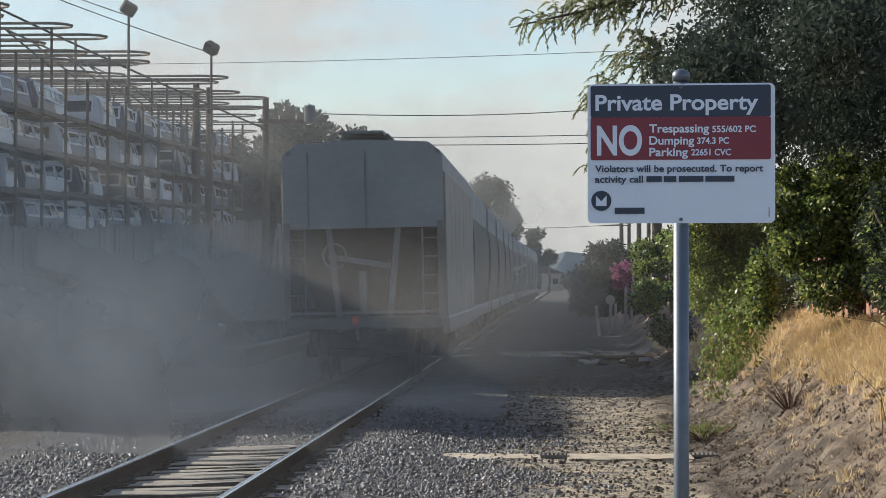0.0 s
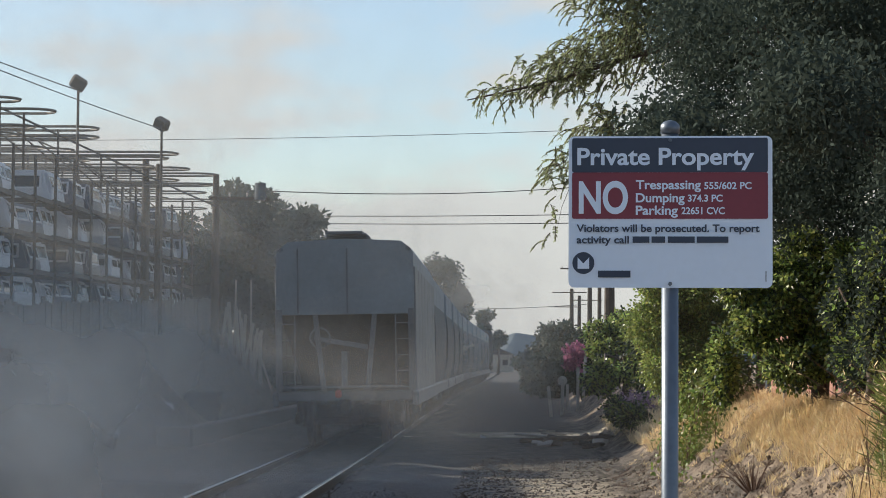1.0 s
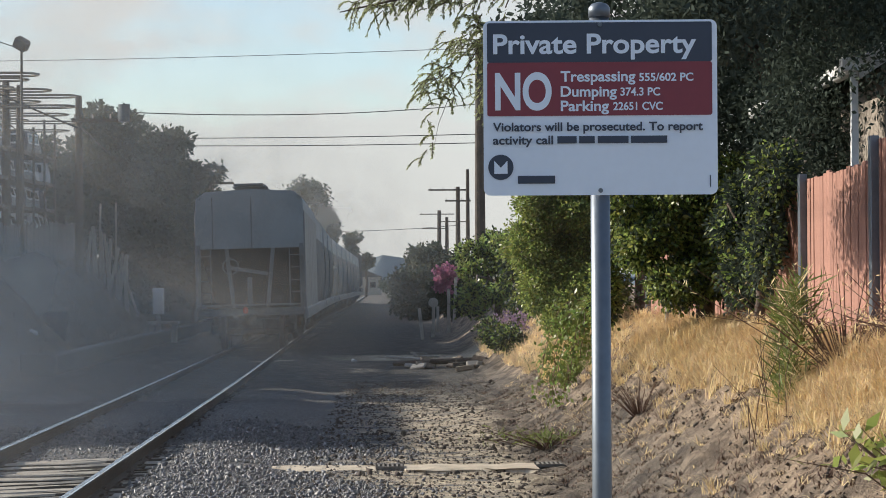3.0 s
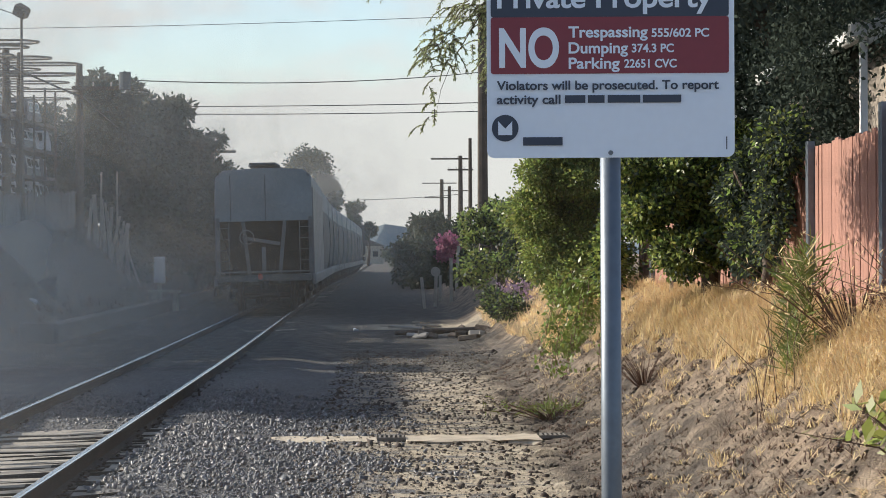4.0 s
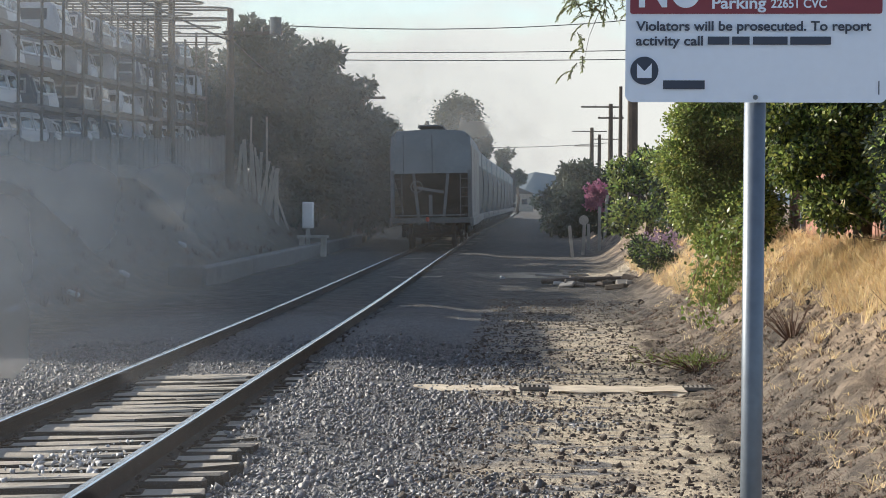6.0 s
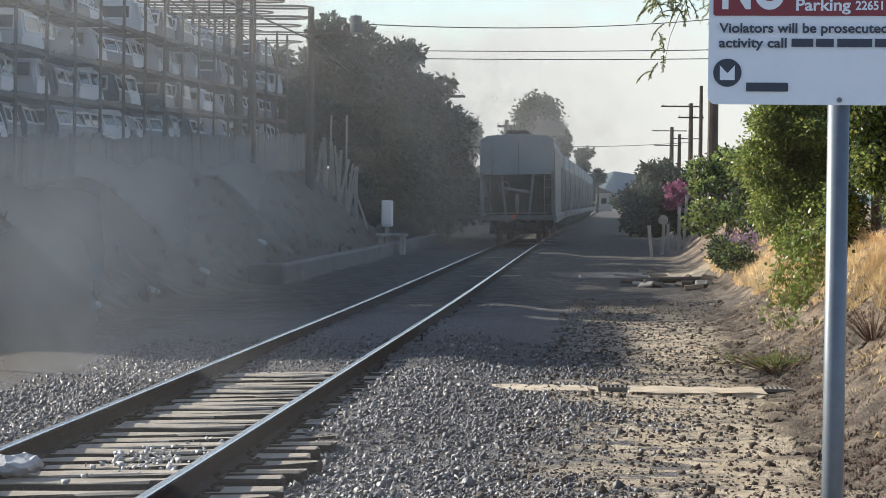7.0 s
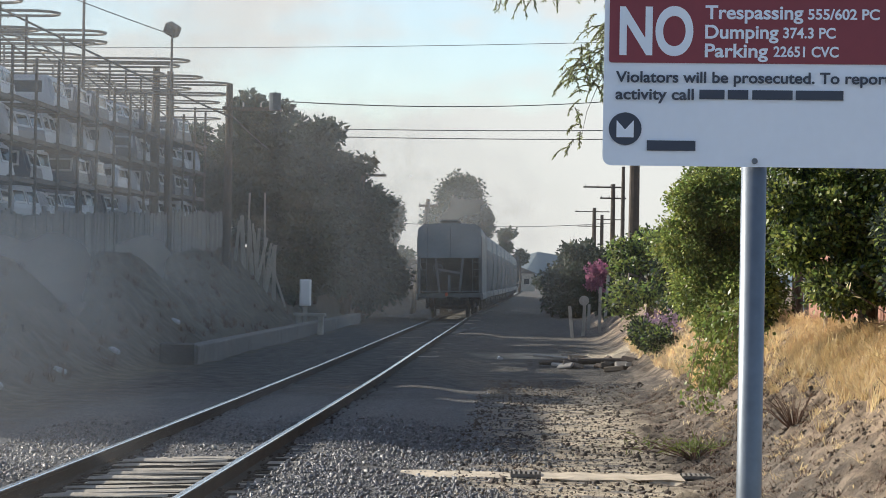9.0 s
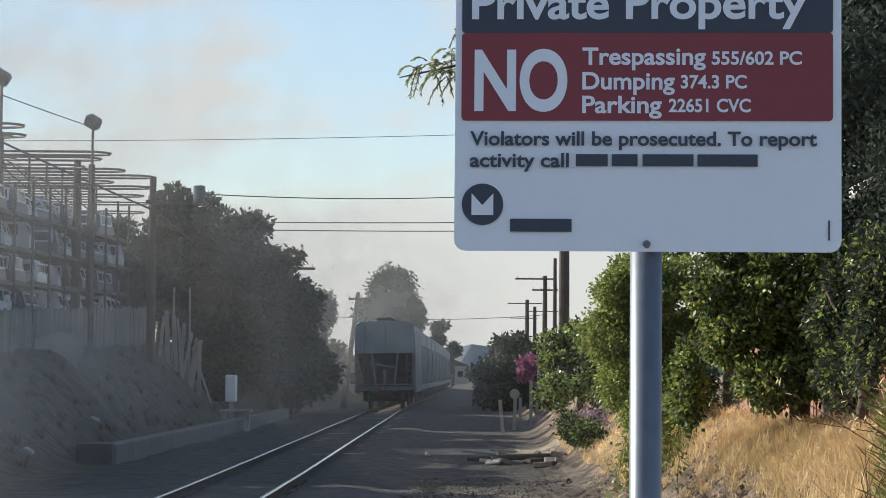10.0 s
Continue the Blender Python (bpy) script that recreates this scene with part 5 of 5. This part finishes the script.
for yy, top, lean in ((26.6, 1.72, 3), (27.5, 1.62, -4), (28.6, 1.8, 2), (29.3, 1.66, -2), (30.6, 1.75, 5)):
    zz = float(ground_z(3.5, yy)) - .1
    tagged(part("garden_stake", slab((3.5, yy, (zz + top) / 2), (.045, .035, top - zz), (lean, lean * .6, 0), .005), M_PALE),
           "pale bare wooden stake standing in dry grass", "stake", "stakes by the fence")


def build_house():
    h = tagged(new("house"), "shaded stucco house with white gutter and downspout behind the fence", "house")
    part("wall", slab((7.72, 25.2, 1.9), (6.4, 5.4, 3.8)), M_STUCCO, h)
    bm = bmesh.new()
    prism(bm, [(4.27, 3.72), (7.72, 5.95), (11.17, 3.72), (11.17, 3.86), (7.72, 6.1), (4.27, 3.86)], 22.4, 28)
    part("roof", bm, M_ROOF, h)
    bm = bmesh.new()
    prism(bm, [(4.24, 3.66), (7.72, 5.9), (7.72, 6.1), (4.24, 3.86)], 22.28, 22.38)
    part("fascia", bm, M_TRIM, h, "white gable board")
    part("gutter", slab((4.2, 25.2, 3.78), (.12, 5.6, .13), bevel=.02), M_TRIM, h)
    bm = bmesh.new()
    tube(bm, [(4.2, 22.32, 3.8), (4.2, 22.32, 2.45), (4.1, 22.3, 2.35)], .045, 4)
    d = part("downspout", bm, M_TRIM, h, "white downspout")
    part("outlet", slab((4.18, 22.32, 3.8), (.2, .14, .12)), M_TRIM, d)


build_house()


def build_reed():
    r = tagged(new("reed_clump"), "tall green reed-like plant with thin drying stems on the bank", "plant")
    for k, (n, mt) in enumerate(((110, M_GREENGRASS), (14, M_GRASS))):
        lp, lw = [], []
        for i in range(n):
            x, y = 2.98 + rng.normal() * .07, 18.9 + rng.normal() * .2
            z = float(ground_z(x, y))
            for q in range(8):
                lp.append((x + rng.normal() * .02, y, z + rng.uniform(0, .85) ** .8))
                lw.append((rng.normal() * .5, rng.normal() * .5, .7 - .6 * rng.uniform()))
        v, f = leaf_quads(lp, lw, .2, .013)
        raw("foliage", v, f, mt, r)
    for i in range(26):
        x, y = 3.05 + rng.normal() * .22, 19 + rng.normal() * .3
        z = float(ground_z(x, y))
        part("stem", rod([(x, y, z), (x + rng.normal() * .05, y, z + .35), (x + rng.normal() * .16, y, z + rng.uniform(.5, .85))], [.005, .004, .002], 4), M_TWIG, r)


build_reed()


def build_brush(name, x, y, n, spread, height, mat, label, leafy=None):
    b = tagged(new(name), label, "brush")
    lp, lw = [], []
    for i in range(n):
        a, c = rng.normal() * spread, rng.normal() * spread
        z = float(ground_z(x, y))
        tip = Vector((x + a * 2, y + c * 2, z + height * rng.uniform(.4, 1.1)))
        part("stem", rod([(x + a * .2, y + c * .2, z - .02), (x + a, y + c, z + height * .45), tip], [.007, .005, .002], 4), mat, b)
        for q in range(8):
            lp.append(Vector((x + a, y + c, z + height * .45)).lerp(tip, rng.uniform(-.5, 1)))
            lw.append(rng.normal(size=3) + (0, 0, .3))
    if leafy:
        v, f = leaf_quads(lp, lw, *leafy[1:])
        raw("foliage", v, f, leafy[0], b)
    return b


build_brush("dry_brush", 2.45, 24.5, 40, .13, .35, M_TWIG, "dead reddish brown twiggy brush on the bank")
build_brush("dry_brush", 3.35, 18.6, 60, .25, .75, M_TWIG, "thin dead weeds in front of the red fence", (M_GRASS, .06, .012))
build_brush("dry_brush", 3.5, 16.0, 60, .25, .6, M_TWIG, "thin dead weeds in front of the red fence", (M_GRASS, .06, .012))
build_brush("green_weed", 2.62, 12.6, 40, .13, .5, M_TWIG, "green leafy weed at the foot of the bank", (M_LEAF_BRIGHT, .14, .05))
build_brush("green_weed", 1.72, 13.6, 14, .05, .14, M_TWIG, "small green weed in the dirt", (M_LEAF_BRIGHT, .08, .03))
build_brush("green_weed", 1.65, 26.3, 50, .22, .2, M_TWIG, "patch of yellow-green weeds at the foot of the bank", (M_GREENGRASS, .1, .012))
# trailing vine down the slope
vine = tagged(new("trailing_vine"), "green vine hanging down the sunlit bank", "vine")
lp, lw = [], []
bm = bmesh.new()
for i in range(17):
    x0, y0, z0 = 2.5 + rng.normal() * .13, 30.0 + rng.normal() * .4, 1.45 + rng.normal() * .12
    reach, drop = rng.uniform(.2, .65), rng.uniform(.6, 1.3)
    path = []
    for q in range(12):
        u = q / 11
        x = x0 - reach * u ** .7 + rng.normal() * .015
        path.append((x, y0 - u * .5, max(z0 + .12 * u - drop * u * u, float(ground_z(x, y0 - u * .5)) + .03)))
        for w in range(8):
            lp.append(np.array(path[-1]) + rng.normal(size=3) * .05)
            lw.append(rng.normal(size=3) + (0, 0, -.5))
    tube(bm, path, .004, 4, False)
part("stem", bm, M_TWIG, vine)
v, f = leaf_quads(lp, lw, .075, .04)
raw("foliage", v, f, M_LEAF, vine)


# ---- trackside posts, litter and debris ----
def small(name, bm, mat, label, category, group=""):
    return tagged(part(name, bm, mat), label, category, group)


for x, y, h, tilt in ((1.15, 78, 1.05, -6), (1.6, 80, 1.15, 2), (2.25, 84, 1.6, 0), (2.6, 88, 1.7, 3), (2.0, 90, 1.0, 0)):
    z = float(ground_z(x, y))
    post = small("marker_post", slab((x, y, z + h / 2 - .1), (.11, .11, h + .2), (0, tilt, 0)), M_CONCRETE, "weathered pale post standing beside the railway", "post", "trackside posts")
    if h == 1.15:
        bm = rod([(x, y - .06, z + h + .05), (x, y - .09, z + h + .05)], .17, 14)
        part("disc", bm, M_CONCRETE, post)
for x, y, ln, wd, rz in ((.95, 58.5, 1.0, .16, 58), (.45, 57, 1.1, .14, -30), (.8, 61, .8, .2, 70)):
    small("loose_plank", slab((x, y, float(ground_z(x, y)) + .05), (ln, wd, .05), (4, 3, rz), .006), M_PALE, "pale loose plank lying on the dirt", "plank", "loose planks")
# A bent rod stands in for the low dark berm under the rubble.
small("dark_berm", rod([(.1, 52, .05), (.9, 51.6, .1), (2.0, 51.8, .14)], [.05, .07, .05], 9), M_BARK, "low dark berm across the path edge, built as a bent rod", "log")
for i in range(16):
    x, y = rng.uniform(.2, 2.2), 51.5 + rng.normal() * 1.2
    small("debris", slab((x, y, float(ground_z(x, y)) + .06), (.3 * rng.uniform(.4, 1.5), .2, .1 * rng.uniform(.4, 1.4)), tuple(rng.normal(size=3) * 18), .02),
          M_PALE if i % 5 == 0 else (M_BARK if i % 2 else M_CLOD), "scrap of rubble and wood in a low heap", "rubble", "rubble heap")
small("white_litter", slab((-.82, 55.6, .0), (.12, .1, .08), (10, 20, 30), .02), M_BAG, "crumpled scrap of white litter on the gravel", "litter")
bm = bmesh.new()
bmesh.ops.create_icosphere(bm, subdivisions=3, radius=1, matrix=pose(-3.93, 16.55, .05) @ Matrix.Diagonal((.19, .2, .06, 1)))
for q in bm.verts:
    q.co += Vector((rng.normal() * .008, rng.normal() * .008, rng.normal() * .012))
small("plastic_bag", bm, M_BAG, "crumpled pale plastic bag lying between the rails", "bag")
stones("spilled_grain", np.stack([-3.25 + rng.normal(size=160) * .2, 17.6 + rng.normal(size=160) * .5, -.01 + 0 * rng.normal(size=160)], 1), .022, M_BAG, "pale spilled lumps on the sleepers", "spill")
for x, y in ((-8.2, 47, ), (-7.9, 36), (-8.6, 57), (-8.0, 41)):
    small("white_litter", slab((x, y, float(ground_z(x, y)) + .04), (.22, .14, .1), tuple(rng.normal(size=3) * 20), .03), M_BAG, "crumpled scrap of white litter on the slope", "litter")

# ---- distance ----
bm = bmesh.new()
prev = None
for i in range(61):
    x = -700 + 1400 * i / 60
    top = 26 + 9 * math.sin(i * .7) + 6 * math.sin(i * 1.9)
    a, b, c = bm.verts.new((x, 2600, -5)), bm.verts.new((x, 2640, top)), bm.verts.new((x, 2800, -5))
    if prev:
        bm.faces.new((prev[0], a, b, prev[1]))
        bm.faces.new((prev[1], b, c, prev[2]))
    prev = (a, b, c)
tagged(part("backdrop_hills", bm, M_HILL), "distant hills on the horizon with haze put into their colour", "hills", kind="structure")


def build_far_house(x, y, w, h):
    hs = tagged(new("far_house"), "pale distant building beyond the end of the line", "building", "distant buildings")
    part("wall", slab((x, y, h / 2), (w, 8, h)), M_CONCRETE, hs)
    bm = bmesh.new()
    prism(bm, [(x - w * .56, h), (x + w * .56, h), (x, h + w * .22)], y - 4.4, y + 4.4)
    part("roof", bm, M_ROOF, hs)
    for i in (-1, 1):
        part("window", slab((x + i * w * .25, y - 4.02, h * .55), (w * .16, .06, h * .3)), M_PANE, hs)


build_far_house(-3.4, 420, 6, 3.2)
build_far_house(4.2, 210, 4, 2.2)
build_far_house(-9.0, 170, 3.2, 2.6)

# ---- drifting dust ----
DUST = []


def build_dust(x, y, z, w, h, alpha, path, turn=-11):
    """A billowing veil for the train's dust and for added haze, drifting as one piece."""
    mat = veil_material("dust_and_haze", (0.86, 0.82, 0.75), alpha, (w, h))
    u, v = np.meshgrid(np.linspace(-1, 1, 30), np.linspace(-1, 1, 22))
    s = rng.uniform(0, 6)
    yy = .3 * np.sin(u * 3.1 + s) * np.cos(v * 2.3 + s) + .1 * np.sin(u * 7 + v * 5 + s)
    vv = np.stack([u * w, yy, v * h], -1).reshape(-1, 3)
    k = (np.arange(21)[:, None] * 30 + np.arange(29)[None]).ravel()
    ob = raw("dust_haze_veil", vv, np.stack([k, k + 1, k + 31, k + 30], 1), mat, smooth=True)
    tagged(ob, "thin pale veil standing for dust and haze in the air beside the track", "dust", "dust clouds", "stuff")
    ob.matrix_basis = pose(x, y, z, 0, 0, turn)
    DUST.append((ob, [(t, pose(x + dx, y + dy, z + dz, 0, 0, turn)) for t, dx, dy, dz in path]))


slow = ((0, 0, 0, 0), (5, -.8, .5, .1), (10, -1.6, 1.0, .2))
rising = ((0, 0, 0, -5.4), (3, 0, 0, -4.0), (6, -.4, .5, 0), (10, -.8, 1.0, .3))
build_dust(-7.6, 25.5, .3, 7.0, 2.6, .34, slow, -25)
build_dust(-13.0, 31.6, 5.2, 12.0, 7.5, .34, rising)
build_dust(-10.6, 37, .7, 6.2, 2.7, .4, slow)
build_dust(-11.4, 47, 1.1, 6.8, 2.9, .4, slow)
build_dust(-12.0, 61, 1.4, 7.0, 3.0, .34, slow)
build_dust(-6.0, 112, 4.0, 12.0, 7.0, .25, slow)
# The next four are faint sheets added as haze, to lift dark tones.
build_dust(-3.5, 14.0, -.2, 5.5, 1.8, .05, slow, 0)
build_dust(-8.0, 30.5, 2.0, 13.0, 16.0, .08, slow, 0)
build_dust(-14.0, 57, 4.0, 14.0, 20.0, .13, slow, 0)
build_dust(-12.0, 83.6, 5.0, 16.5, 24.0, .13, slow, 0)
build_dust(-4.2, 33, 1.0, 6.5, 2.0, .22, ((0, 0, 0, 0), (2.5, -1.0, 4, -.1), (5, -4.0, 8, 0), (10, -7.5, 12, .2)))

motions()
